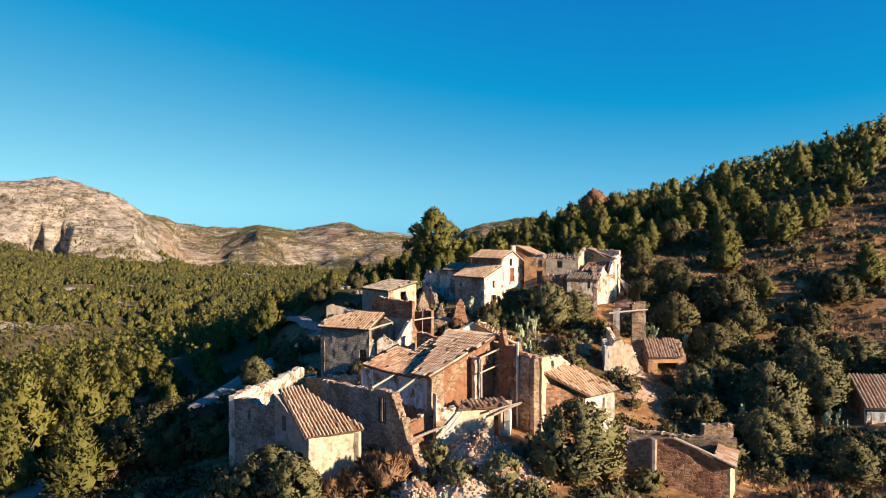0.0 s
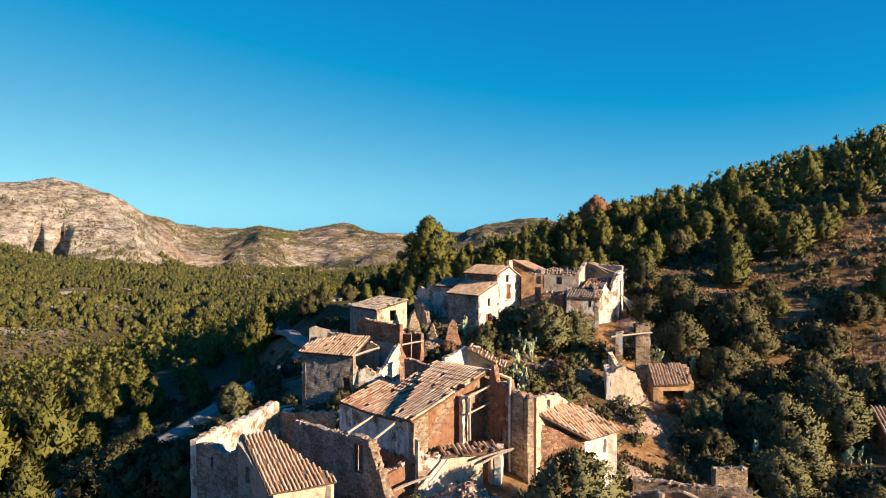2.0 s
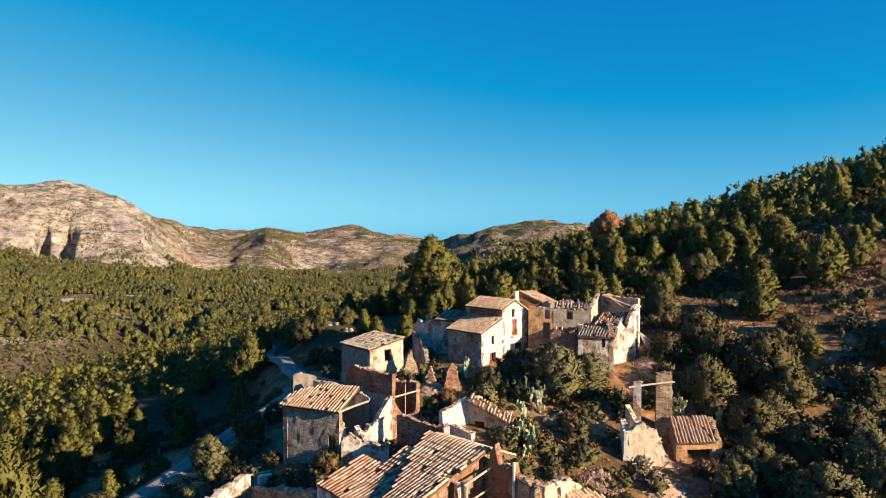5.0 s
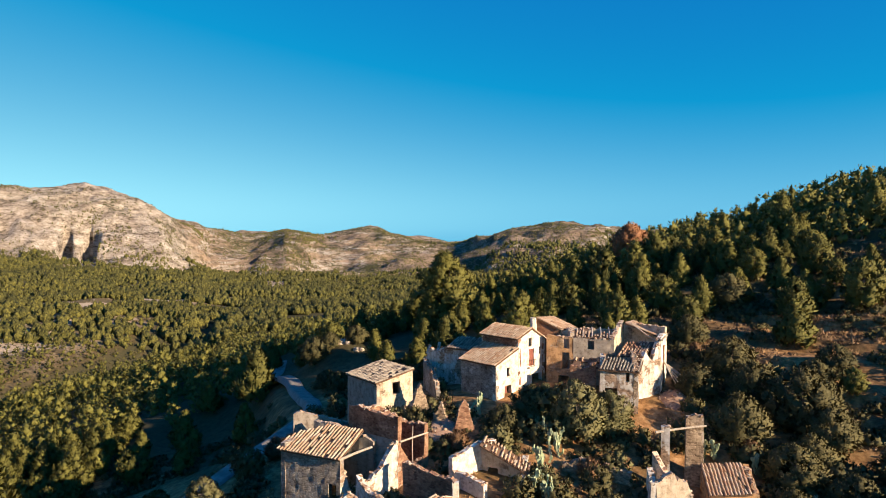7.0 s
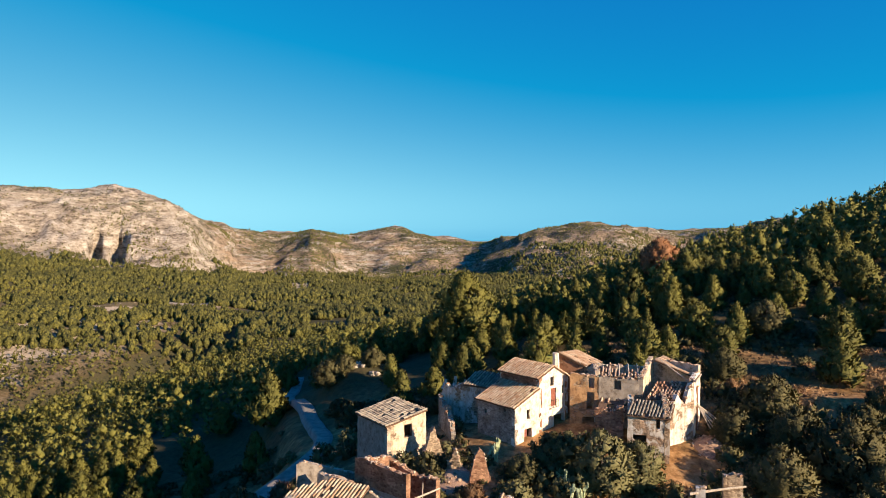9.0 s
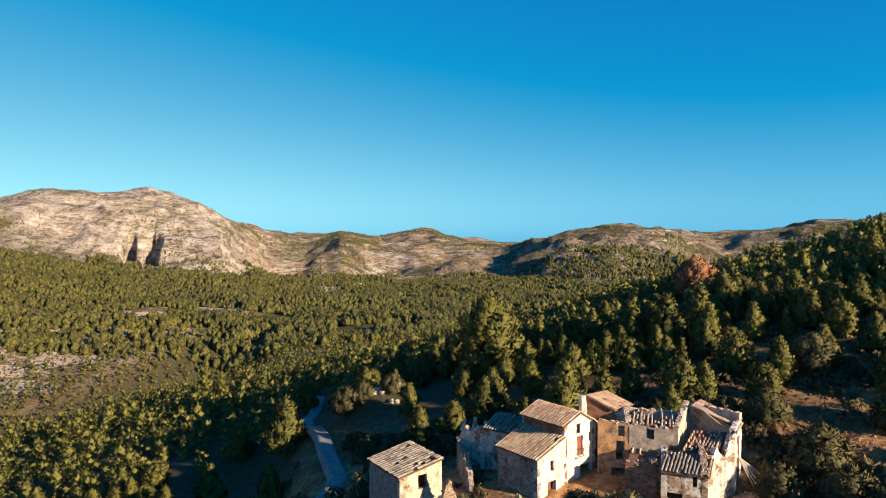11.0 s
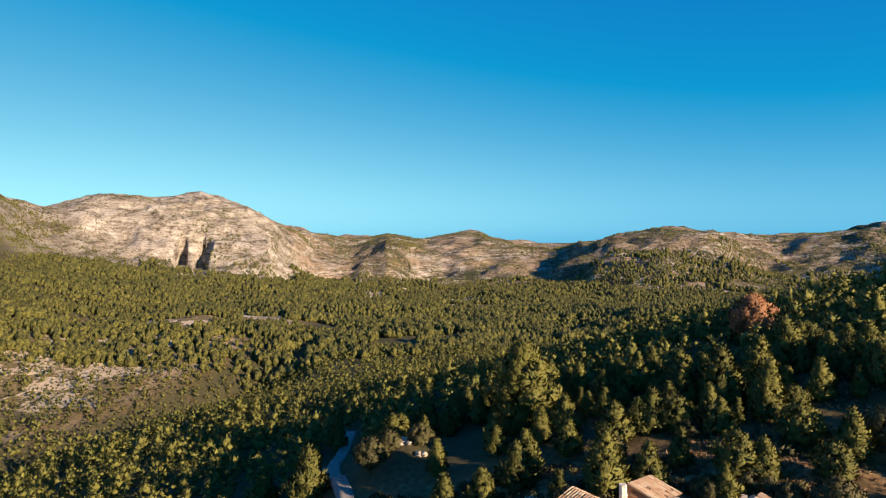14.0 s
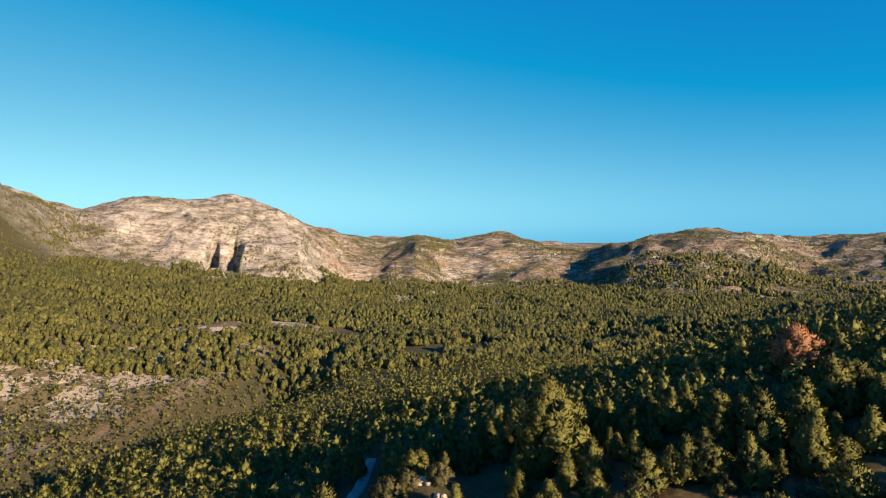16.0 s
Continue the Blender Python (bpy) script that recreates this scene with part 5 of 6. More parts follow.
def crown_mesh(name, seed, height, radius, boughs, material, shape="cone", bough=0.3, blades=30, low=0.1, fine=False, up=1.0, length=0.5):
    """Foliage of one tree: overlapping boughs bristling with sprigs, with gaps and an uneven outline."""
    rng = np.random.default_rng(seed)
    vs, fs, ns, n = [], [], [], 0
    bias = rng.uniform(0.72, 1.18, 7)
    for k in range(boughs):
        u = (k + rng.uniform(0, 1)) / boughs
        if shape == "cone":
            prof = (1 - u) ** 0.62 * (0.55 + 0.45 * min(1, u / 0.22))
            u = u ** 1.1
        elif shape == "round":
            prof = math.sqrt(max(0.02, 1 - (2 * u - 0.92) ** 2 * 0.98))
        else:
            prof = math.sqrt(max(0.03, 1 - (2 * u - 0.9) ** 2 * 0.9)) * (0.82 + 0.18 * math.sin(u * 21))
        a = k * 2.39996 + rng.uniform(-0.5, 0.5)
        size = radius * bough * rng.uniform(0.75, 1.25) * (1.15 - 0.5 * u)
        r = max(0.0, radius * prof * bias[int(a / 2 / math.pi * 7) % 7] - size * 0.4) * math.sqrt(rng.uniform(0.45, 1.0))
        z = low * height + size * 0.5 + u * ((1 - low) * height - size * 1.5)
        c = np.array([math.cos(a) * r, math.sin(a) * r, z])
        out = np.array([math.cos(a), math.sin(a), 0.0])
        v, f = tuft(rng, fine)
        v = v * size * 0.66 * (1, 1, 1.0 + 0.25 * (shape == "cone"))
        ns.append(v / size + out * 0.45)
        vs.append(v + c); fs.append(f + n); n += len(v)
        if blades:
            v, f, m = spray(rng, c, out, size, blades, length, 0.1 if length > 1 else 0.3 if up > 0.5 else 0.42, up)
            ns.append(m + out * 0.45)
            vs.append(v); fs.append(f + n); n += len(v)
    v, f, nm = np.concatenate(vs), np.concatenate(fs), np.concatenate(ns)
    hub = np.stack([v[:, 0], v[:, 1], 0 * v[:, 2]], 1) / radius
    nm = nm * 0.75 + hub * 0.55 + (0, 0, 0.2)
    nm /= np.linalg.norm(nm, axis=1)[:, None] + 1e-9
    # turn every sprig to face outwards
    face = np.cross(v[f[:, 1]] - v[f[:, 0]], v[f[:, 2]] - v[f[:, 0]])
    away = np.einsum("ij,ij->i", face, nm[f[:, 0]] + nm[f[:, 1]] + nm[f[:, 2]]) < 0
    f[away] = f[away][:, ::-1]
    me = mesh_np(name, v, f, material)
    soft_normals(me, nm)
    return me


def crown_arrays(me):
    """Points, triangles and shading directions of a crown."""
    v = np.array([q.co for q in me.vertices]); f = np.array([tuple(p.vertices) for p in me.polygons])
    nm = np.zeros(3 * len(v), np.float32)
    me.attributes["custom_normal"].data.foreach_get("vector", nm)
    bpy.data.meshes.remove(me)
    return v, f, nm.reshape(-1, 3)


def trunk_mesh(name, seed, height, radius, material=BARK, limbs=6, lean=0.06):
    rng = np.random.default_rng(seed)
    vs, fs = [], []

    def tube(p, q, r0, r1, n=6, seg=4):
        p, q = np.array(p, float), np.array(q, float)
        d = (q - p) / np.linalg.norm(q - p)
        s = np.cross(d, [0.3, 0.8, 0.5]); s /= np.linalg.norm(s)
        t = np.cross(d, s)
        k0 = len(vs)
        for k in range(seg + 1):
            f = k / seg
            c = p + (q - p) * f + s * 0.03 * height * math.sin(f * 3.1) * lean * 4
            for j in range(n):
                a = 2 * math.pi * j / n
                vs.append(c + (s * math.cos(a) + t * math.sin(a)) * (r0 + (r1 - r0) * f))
        for k in range(seg):
            for j in range(n):
                fs.append((k0 + k * n + j, k0 + k * n + (j + 1) % n, k0 + (k + 1) * n + (j + 1) % n, k0 + (k + 1) * n + j))
    tube((0, 0, -0.6), (lean * height, 0, height * 0.92), radius, radius * 0.2)
    for k in range(limbs):
        z = height * (0.25 + 0.6 * k / limbs)
        a = 2.4 * k + rng.uniform(-0.4, 0.4)
        ln = height * 0.24 * (1.1 - 0.6 * k / limbs)
        tube((lean * z, 0, z), (lean * z + math.cos(a) * ln, math.sin(a) * ln, z + ln * 0.5), radius * 0.4, radius * 0.08, 5, 2)
    return mesh_of(name, vs, fs, material)


def tree_kind(name, seed, height, radius, boughs, leaf, shape, label, category, bough=0.3, blades=30, low=0.1, group="", trunk_r=0.14, up=1.0, length=0.5, fine=True):
    t = thing(name, label, category, group)
    part("trunk", trunk_mesh("trunk", seed, height * 0.85, trunk_r), t)
    part("crown", crown_mesh("crown", seed, height, radius, boughs, leaf, shape, bough, blades, low, fine, up, length), t)
    return t


def plant(proto, x, y, scale=1.0, turn=0.0, dz=0.0):
    ob = copy_thing(proto, pose(x, y, gz(x, y) + dz, 0, 0, turn))
    ob.scale = (scale, scale, scale * rnd.uniform(0.92, 1.1))
    return ob


def drop_proto(t):
    for o in (*t.children_recursive, t):
        bpy.data.objects.remove(o)


def near_road(x, y, d):
    return np.min(np.hypot(ROAD_LINE[:, 0] - x, ROAD_LINE[:, 1] - y)) < d


def woods(x, y):
    """How densely pines stand, 0 to 1."""
    if math.hypot((x - 5) / 1.0, (y - 78) / 1.0) < 40:
        return 0.0
    if y < 120 and x > -30:
        if x > 46 and y > 100:
            return 0.04 * (1 + math.sin(x * 0.3))
        return 0.0
    if near_road(x, y, 4.5):
        return 0.0
    d = 1.0
    if x > 34 and y < 142 + 0.1 * (x - 34):
        d = 0.05
    if -30 < x < 34 and y < 150 + 4 * math.sin(x * 0.4):
        d = 0.06
    if x < -180 + 0.25 * (y - 280) and y < 430:
        d = 0.5 + 0.4 * float(fractal(np.array(x), np.array(y), 35, 2, 77))
    if -52 - 0.25 * (y - 100) < x < -8 and y < 156:
        d = 0.02
    elif -100 < x < -34 and y < 110:
        d = min(d, 0.85 if x < -58 else 0.5)
    return d


def build_woods():
    rng = np.random.default_rng(12)
    kinds = []
    for k in range(5):
        kinds.append(tree_kind("pine_tree", 40 + k, (8.2, 7.2, 9.2, 6.4, 7.8)[k], (3.2, 3.3, 3.5, 3.1, 2.8)[k], 32, PINE, ("cone", "cone", "cone", "round", "cone")[k],
                               "young green Aleppo pine with dense tufted crown on the slope", "tree", 0.36, 64, 0.04, "pines of the near wood", length=0.42, fine=False))
    spots, taken = [], {}
    for _ in range(34000):
        r = 60 + 345 * rng.uniform() ** 0.75
        a = math.radians(rng.uniform(-52, 40))
        x, y = r * math.sin(a), r * math.cos(a) + 8
        if rng.uniform() < woods(x, y):
            gap = 3.1 + 0.002 * r
            cx, cy = int(x // 4.5), int(y // 4.5)
            if all((x - p[0]) ** 2 + (y - p[1]) ** 2 > gap ** 2 for i in (-1, 0, 1) for j in (-1, 0, 1) for p in taken.get((cx + i, cy + j), ())):
                spots.append((x, y))
                taken.setdefault((cx, cy), []).append((x, y))
    spots.sort(key=lambda p: math.hypot(p[0] - 5, p[1] - 55))
    for x, y in spots[:290]:
        plant(kinds[rnd.randrange(5)], x, y, rnd.uniform(0.52, 0.95), rnd.uniform(0, 360))
    for x, y, s in ((12.3, 140.1, 0.95), (15.9, 141.4, 0.72), (26, 125.4, 0.92), (23.2, 149.4, 1.0), (28.4, 147.5, 1.1), (34.3, 143.2, 1.05), (41, 160.4, 1.35), (50.2, 146, 0.85), (-38.5, 146.4, 1.4), (-44.4, 175.7, 0.9),
                    (-51.3, 155.3, 0.95), (-14.4, 139.3, 0.75), (45.2, 163, 1.2), (50.1, 150.7, 0.95), (53.2, 140.1, 0.95), (62.8, 138, 1.1), (61.5, 121.9, 1.15), (69.6, 165.6, 1.05), (81.4, 153.3, 0.85), (84.7, 140.1, 0.65), (58, 168, 1.0), (76, 160, 1.0),
                    (92, 158, 0.9), (97, 150, 0.85), (88, 163, 0.95), (100, 160, 0.95), (66, 150, 0.9), (-48, 88, 1.9), (-53, 84, 1.85), (-57, 91, 1.9), (-62, 86, 1.8), (-52, 95, 1.7), (-66, 95, 1.8), (-70, 90, 1.7), (-60, 100, 1.6), (-41.3, 63.1, 0.75)):
        plant(kinds[rnd.randrange(5)], x, y, s, rnd.uniform(0, 360))
    for t in kinds:
        drop_proto(t)
    rest = spots[290:]
    # the mid and far woods
    def scatter(points, name, clumps, blades, material, label, hts, seed):
        g = np.random.default_rng(seed)
        protos = []
        for k in range(4):
            me = crown_mesh("tmp", seed * 10 + k, 1.0, 0.36, clumps, material, ("cone", "round", "cone", "other")[k], 0.46, blades, 0.03, False, 1.0, 0.55)
            protos.append(crown_arrays(me))
        vs, fs, ns, n = [], [], [], 0
        px, py = np.array([p[0] for p in points]), np.array([p[1] for p in points])
        pz = land(px, py)
        for x, y, z in zip(px, py, pz):
            v, f, nm = protos[g.integers(4)]
            s = g.uniform(*hts)
            a = g.uniform(0, 6.28)
            c, q = math.cos(a), math.sin(a)
            turn = np.array([[c, q, 0], [-q, c, 0], [0, 0, 1]])
            ns.append(nm @ turn)
            w = v @ turn * (s * g.uniform(0.85, 1.25), s * g.uniform(0.85, 1.25), s) + (x, y, z - 0.3)
            vs.append(w); fs.append(f + n); n += len(w)
        me = mesh_np(name, np.concatenate(vs), np.concatenate(fs), material)
        soft_normals(me, np.concatenate(ns))
        tagged(new(name, me), label, "woods", kind="stuff")
    scatter([p for p in rest if math.hypot(*p) < 260], "pine_wood", 9, 14, PINE, "dense green pine wood on the valley slope", (4.2, 8.2), 3)
    scatter([p for p in rest if math.hypot(*p) >= 260], "middle_pine_wood", 6, 6, PINE, "green pine wood across the valley", (3.6, 7.0), 4)
    g = np.random.default_rng(31)
    n = 76000
    r = 395 + 755 * g.uniform(0, 1, n) ** 0.8
    a = np.radians(g.uniform(-54, 34, n))
    x, y = r * np.sin(a), r * np.cos(a)
    clear = fractal(x, y, 60, 4, 88)
    dens = np.where(r < 900, 0.97, 0.97 - 0.8 * (r - 900) / 250)
    dens = np.where((x < -180 + 0.25 * (y - 280)) & (y < 430) & (x > -300), dens * (0.72 + 0.45 * fractal(x, y, 35, 2, 77)), dens)
    bearing = np.degrees(a)
    dens = np.where(bearing < -23, dens * (1 - ease((r / np.interp(bearing, BEAR, DIST) - 0.68) / 0.06)), dens)
    ok = (clear < 0.95) & (g.uniform(0, 1, n) < dens)
    x, y, r = x[ok], y[ok], r[ok]
    z = land(x, y)
    k, sides = len(x), 5
    ht = g.uniform(3.4, 7.4, k) * (0.85 + 0.45 * fractal(x, y, 28, 3, 19))
    wd = ht * g.uniform(0.28, 0.42, k)
    # each tree: a ragged rounded crown, with more boughs where the wood is nearer
    verts, faces = [], []
    base = 0
    close = r < 540
    for lo, mid, hi, wide, shift, only in ((0.05, 0.45, 1.0, 1.0, 0.1, False), (0.1, 0.4, 0.75, 0.6, 0.75, True), (0.3, 0.55, 0.85, 0.55, 0.6, True)):
        pick = close if only else np.ones(k, bool)
        tx, ty, tz, th, tw = x[pick], y[pick], z[pick], ht[pick], wd[pick]
        c = len(tx)
        swing = g.uniform(0, 6.28, c)
        tx, ty = tx + shift * tw * np.cos(swing), ty + shift * tw * np.sin(swing)
        an = g.uniform(0, 6.28, c)[:, None] + np.arange(sides)[None] * 2 * math.pi / sides
        rings = []
        for level, grow in ((lo, 0.72), (mid, 1.0)):
            rad = tw[:, None] * wide * grow * g.uniform(0.65, 1.3, (c, sides))
            rings.append(np.stack([tx[:, None] + rad * np.cos(an), ty[:, None] + rad * np.sin(an), (tz + th * level)[:, None] + th[:, None] * g.uniform(-0.09, 0.14, (c, sides))], -1))
        tip = np.stack([tx + tw * g.uniform(-0.3, 0.3, c), ty + tw * g.uniform(-0.3, 0.3, c), tz + th * hi], -1)[:, None]
        verts.append(np.concatenate(rings + [tip], 1).reshape(-1, 3))
        first = base + np.arange(c)[:, None] * (2 * sides + 1)
        j = np.arange(sides)[None]
        q = (j + 1) % sides
        for tri in ((j, q, j + sides), (q, q + sides, j + sides), (j + sides, q + sides, 2 * sides + 0 * j)):
            faces.append(np.stack([first + e for e in tri], -1).reshape(-1, 3))
        base += c * (2 * sides + 1)
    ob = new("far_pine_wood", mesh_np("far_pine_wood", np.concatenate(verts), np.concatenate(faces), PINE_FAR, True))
    tagged(ob, "distant green pine wood filling the valley", "woods", kind="stuff")
    print("trees", len(spots), k)


build_woods()


def build_range_bushes():
    """Dark bushes and small pines dotted over the bare distant slopes."""
    g = np.random.default_rng(61)
    n = 60000
    a = g.uniform(-48, 34, n)
    far = np.interp(a, BEAR, DIST)
    r = far * g.uniform(0.62, 1.03, n)
    x, y = r * np.sin(np.radians(a)), r * np.cos(np.radians(a))
    clump = fractal(x, y, 90, 4, 93, 0.6)
    bald = np.exp(-((a + 33) / 9.0) ** 2)
    keep = g.uniform(0, 1, n) < 0.7 + 0.6 * clump - 0.27 * bald
    x, y, clump, bald = x[keep], y[keep], clump[keep], bald[keep]
    z = land(x, y)
    k, sides = len(x), 4
    w = g.uniform(0.6, 1.7, k) * (1 + 0.7 * np.clip(clump, 0, 1)) * (1 - 0.3 * bald)
    t = w * g.uniform(0.9, 2.1, k)
    an = g.uniform(0, 6.28, k)[:, None] + np.arange(sides)[None] * math.pi / 2
    rad = w[:, None] * g.uniform(0.6, 1.3, (k, sides))
    ring = np.stack([x[:, None] + rad * np.cos(an), y[:, None] + rad * np.sin(an), (z - 0.6)[:, None] + 0 * an], -1)
    top = np.stack([x, y, z + t], -1)[:, None]
    first = np.arange(k)[:, None] * (sides + 1)
    j = np.arange(sides)[None]
    f = np.stack([first + j, first + (j + 1) % sides, first + sides + 0 * j], -1).reshape(-1, 3)
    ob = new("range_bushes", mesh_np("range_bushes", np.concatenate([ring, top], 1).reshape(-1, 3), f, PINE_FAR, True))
    tagged(ob, "dark bushes dotted over the bare limestone range", "scrub", kind="stuff")


build_range_bushes()


def build_single_trees():
    big = tree_kind("tall_pine_tree", 71, 16.0, 6.6, 100, PINE, "other", "tall old pine with spreading tiered crown above the wood", "tree", 0.25, 90, 0.1, trunk_r=0.35, length=0.36)
    big.matrix_basis = pose(-2.0, 152.0, gz(-2, 152) - 0.3)
    dead = tree_kind("dead_pine_tree", 72, 10.5, 6.0, 50, PINE_DEAD, "other", "rust-brown dead pine standing among green pines", "tree", 0.27, 90, 0.12, length=0.36)
    dead.matrix_basis = pose(41.0, 181.0, gz(41, 181))
    olive = tree_kind("olive_tree", 73, 5.0, 2.7, 60, OLIVE, "round", "grey-green olive tree with a dense rounded crown", "tree", 0.3, 80, 0.03, "olive trees among the ruins", 0.14, 0.4, 0.3, False)
    dark = tree_kind("carob_tree", 74, 4.2, 2.5, 52, SHRUB, "round", "dark evergreen carob tree beside the ruins", "tree", 0.32, 80, 0.0, "carob trees among the ruins", 0.14, 0.3, 0.28, False)
    for x, y, s, d in ((10.8, 52.6, 1.35, -0.3), (36.4, 74.5, 1.3, 0), (42.4, 75.2, 1.3, 0), (29.9, 79.0, 0.8, 0), (14.5, 92.5, 1.25, 0), (18.5, 94.0, 1.1, 0), (-13.6, 52.3, 1.1, -0.2), (-11.2, 49.4, 0.95, 0), (-16.5, 52.0, 0.8, 0), (-17, 68, 0.95, 0), (-20, 71, 0.8, 0),
                       (32, 66, 1.1, 0), (36, 70, 0.9, 0), (41, 63, 0.6, 0), (37, 60, 0.8, 0), (-25, 88, 0.8, 0), (-22.5, 95, 0.7, 0), (-33, 68, 0.9, 0), (50, 80, 1.1, 0), (44, 80, 1.1, 0), (-22, 74, 0.7, 0), (11.5, 95.5, 0.95, 0)):
        plant(olive, x, y, s, rnd.uniform(0, 360), d)
    for x, y, s, d in ((-28.3, 65.7, 1.6, 0), (-22.9, 65.6, 1.3, 0), (36.7, 107, 1.4, 0), (40.8, 97, 1.7, 0), (57.5, 98.2, 1.1, 0), (10.0, 96.0, 1.0, 0), (7.0, 94.0, 0.75, 0), (33, 95, 1.3, 0), (37, 101, 1.3, 0), (31, 103, 1.1, 0), (42, 93, 1.2, 0),
                       (36, 88, 1.2, 0), (40, 84, 1.1, 0), (35, 80, 1.0, 0), (46, 87, 1.0, 0), (38, 110, 1.1, 0), (46, 104, 0.9, 0), (52, 93, 1.0, 0), (-2, 90, 0.6, 0),
                       (-27.0, 146, 1.25, 0), (-24.6, 148.5, 0.8, 0), (-19.5, 150, 0.9, 0), (10.9, 133.8, 1.15, 0), (22.5, 138.3, 0.7, 0), (34.6, 117.6, 1.1, 0), (45.3, 131, 1.3, 0), (-14, 120, 0.8, 0), (-11, 124, 0.9, 0), (-18, 126, 0.8, 0), (-21, 131, 0.8, 0), (-4, 118, 0.7, 0), (29, 74, 0.9, 0), (55, 76, 1.0, 0), (-36, 84, 0.9, 0), (-32, 78, 0.9, 0),
                       (34, 84, 0.9, 0), (39, 91, 1.0, 0), (44, 99, 1.1, 0), (50, 107, 0.9, 0), (35, 107, 0.8, 0), (60, 98, 0.9, 0),
                       (2, 115, 0.7, 0), (-7, 115, 0.6, 0), (6, 121, 0.8, 0), (14, 122, 0.7, 0), (22, 121, 0.8, 0), (30, 119, 0.8, 0)):
        plant(dark, x, y, s, rnd.uniform(0, 360), d - 0.2)
    for t in (olive, dark):
        drop_proto(t)


build_single_trees()


def build_scrub():
    """Low bushes and dry grass over the open slopes."""
    rng = np.random.default_rng(5)
    def spread(name, label, count, material, area, size, clumps, blades, length=0.55, squash=1.0, up=0.4):
        protos = []
        for k in range(4):
            me = crown_mesh("tmp", 300 + k, 0.8 * squash, 0.75, clumps, material, "round", 0.45, blades, 0.0, False, up, length)
            protos.append(crown_arrays(me))
        vs, fs, ns, at, n, k = [], [], [], [], 0, 0
        tries = 0
        while k < count and tries < count * 30:
            tries += 1
            x, y = rng.uniform(*area[0]), rng.uniform(*area[1])
            if not area[2](x, y) or near_road(x, y, 2.6):
                continue
            v, f, nm = protos[rng.integers(4)]
            s = rng.uniform(*size)
            a = rng.uniform(0, 6.28)
            c, q = math.cos(a), math.sin(a)
            turn = np.array([[c, q, 0], [-q, c, 0], [0, 0, 1]])
            ns.append(nm @ turn)
            at.append((x, y, len(v)))
            vs.append(v @ turn * s)
            fs.append(f + n); n += len(v); k += 1
        at = np.array(at)
        foot = np.stack([at[:, 0], at[:, 1], land(at[:, 0], at[:, 1]) - 0.12], 1)
        me = mesh_np(name, np.concatenate(vs) + np.repeat(foot, at[:, 2].astype(int), 0), np.concatenate(fs), material)
        soft_normals(me, np.concatenate(ns))
        tagged(new(name, me), label, "scrub", kind="stuff")
    hill = lambda x, y: x > 20 + 0.0 * y and not (40 < x < 54 and 66 < y < 77) and not (19 < x < 33 and 78 < y < 92) and not (x < 30 and 96 < y < 113)
    spread("hillside_scrub", "dark low scrub on the terraced hillside", 900, SHRUB, ((22, 125), (60, 170), lambda x, y: hill(x, y) and math.sin(x * 0.31 + 2 * math.sin(y * 0.13)) + math.sin(y * 0.27 + x * 0.11) > -0.3), (0.8, 2.2), 9, 12)
    spread("shrub_thicket", "dense dark evergreen thicket below the terraces", 250, SHRUB, ((27, 52), (60, 108), lambda x, y: hill(x, y) and (y < 96 or x < 46) and all(math.hypot(x - c[0] - 0.6, y - c[1] + 1.6) > 2.6 for c in CACTI) and fractal(np.array(x), np.array(y), 12, 2, 91) > -0.25 - 0.3 * (y < 85)), (1.5, 3.0), 10, 22, 0.4)
    spread("hillside_heath", "grey-brown low heath on the terraced hillside", 3800, HEATH, ((20, 115), (54, 165), hill), (0.35, 0.95), 3, 8, 0.6, 0.7)
    spread("dry_grass", "orange dry grass tufts on the terraces", 6600, GRASS, ((22, 120), (52, 165), lambda x, y: hill(x, y) and fractal(np.array(x), np.array(y), 16, 2, 66) > -0.12), (0.5, 1.1), 2, 15, 1.3, 0.6, 1.2)
    spread("rough_grass", "rust-coloured rough grass below the barn", 500, GRASS, ((14, 34), (48, 80), lambda x, y: not any(math.hypot(x - a, y - b) < r for a, b, r in FOOT) and fractal(np.array(x), np.array(y), 8, 2, 33) > -0.1), (0.4, 1.0), 2, 15, 1.3, 0.6, 1.2)
    def bank(x, y):
        return not any(math.hypot(x - a, y - b) < r for a, b, r in FOOT) and fractal(np.array(x), np.array(y), 14, 2, 55) > -0.15
    spread("slope_scrub", "dark scrub and brush on the shaded bank", 1300, SHRUB, ((-60, 22), (40, 135), bank), (0.6, 1.7), 7, 10)
    spread("village_grass", "dry grass growing among the ruins", 900, GRASS, ((-24, 34), (46, 128), lambda x, y: fractal(np.array(x), np.array(y), 9, 2, 44) > 0.1), (0.3, 0.7), 2, 15, 1.3, 0.6, 1.2)
    spread("terrace_grass", "strips of orange dry grass behind the houses", 110, GRASS, ((-7, 13), (132.5, 136.5), lambda x, y: fractal(np.array(x), np.array(y), 7, 2, 14) > -0.1), (0.5, 0.9), 2, 15, 1.3, 0.6, 1.2)
    spread("slope_grass", "dry orange grass on the bank behind the houses", 160, GRASS, ((19, 34), (117, 136), lambda x, y: (x < 28) == (y > 129) and fractal(np.array(x), np.array(y), 7, 2, 15) > -0.3), (0.6, 1.1), 2, 15, 1.3, 0.6, 1.2)
    spread("valley_scrub", "sparse scrub on the sunlit valley side", 2400, SHRUB, ((-330, -110), (130, 440), lambda x, y: x < -110 - 0.1 * y), (0.8, 2.2), 5, 4)


build_scrub()


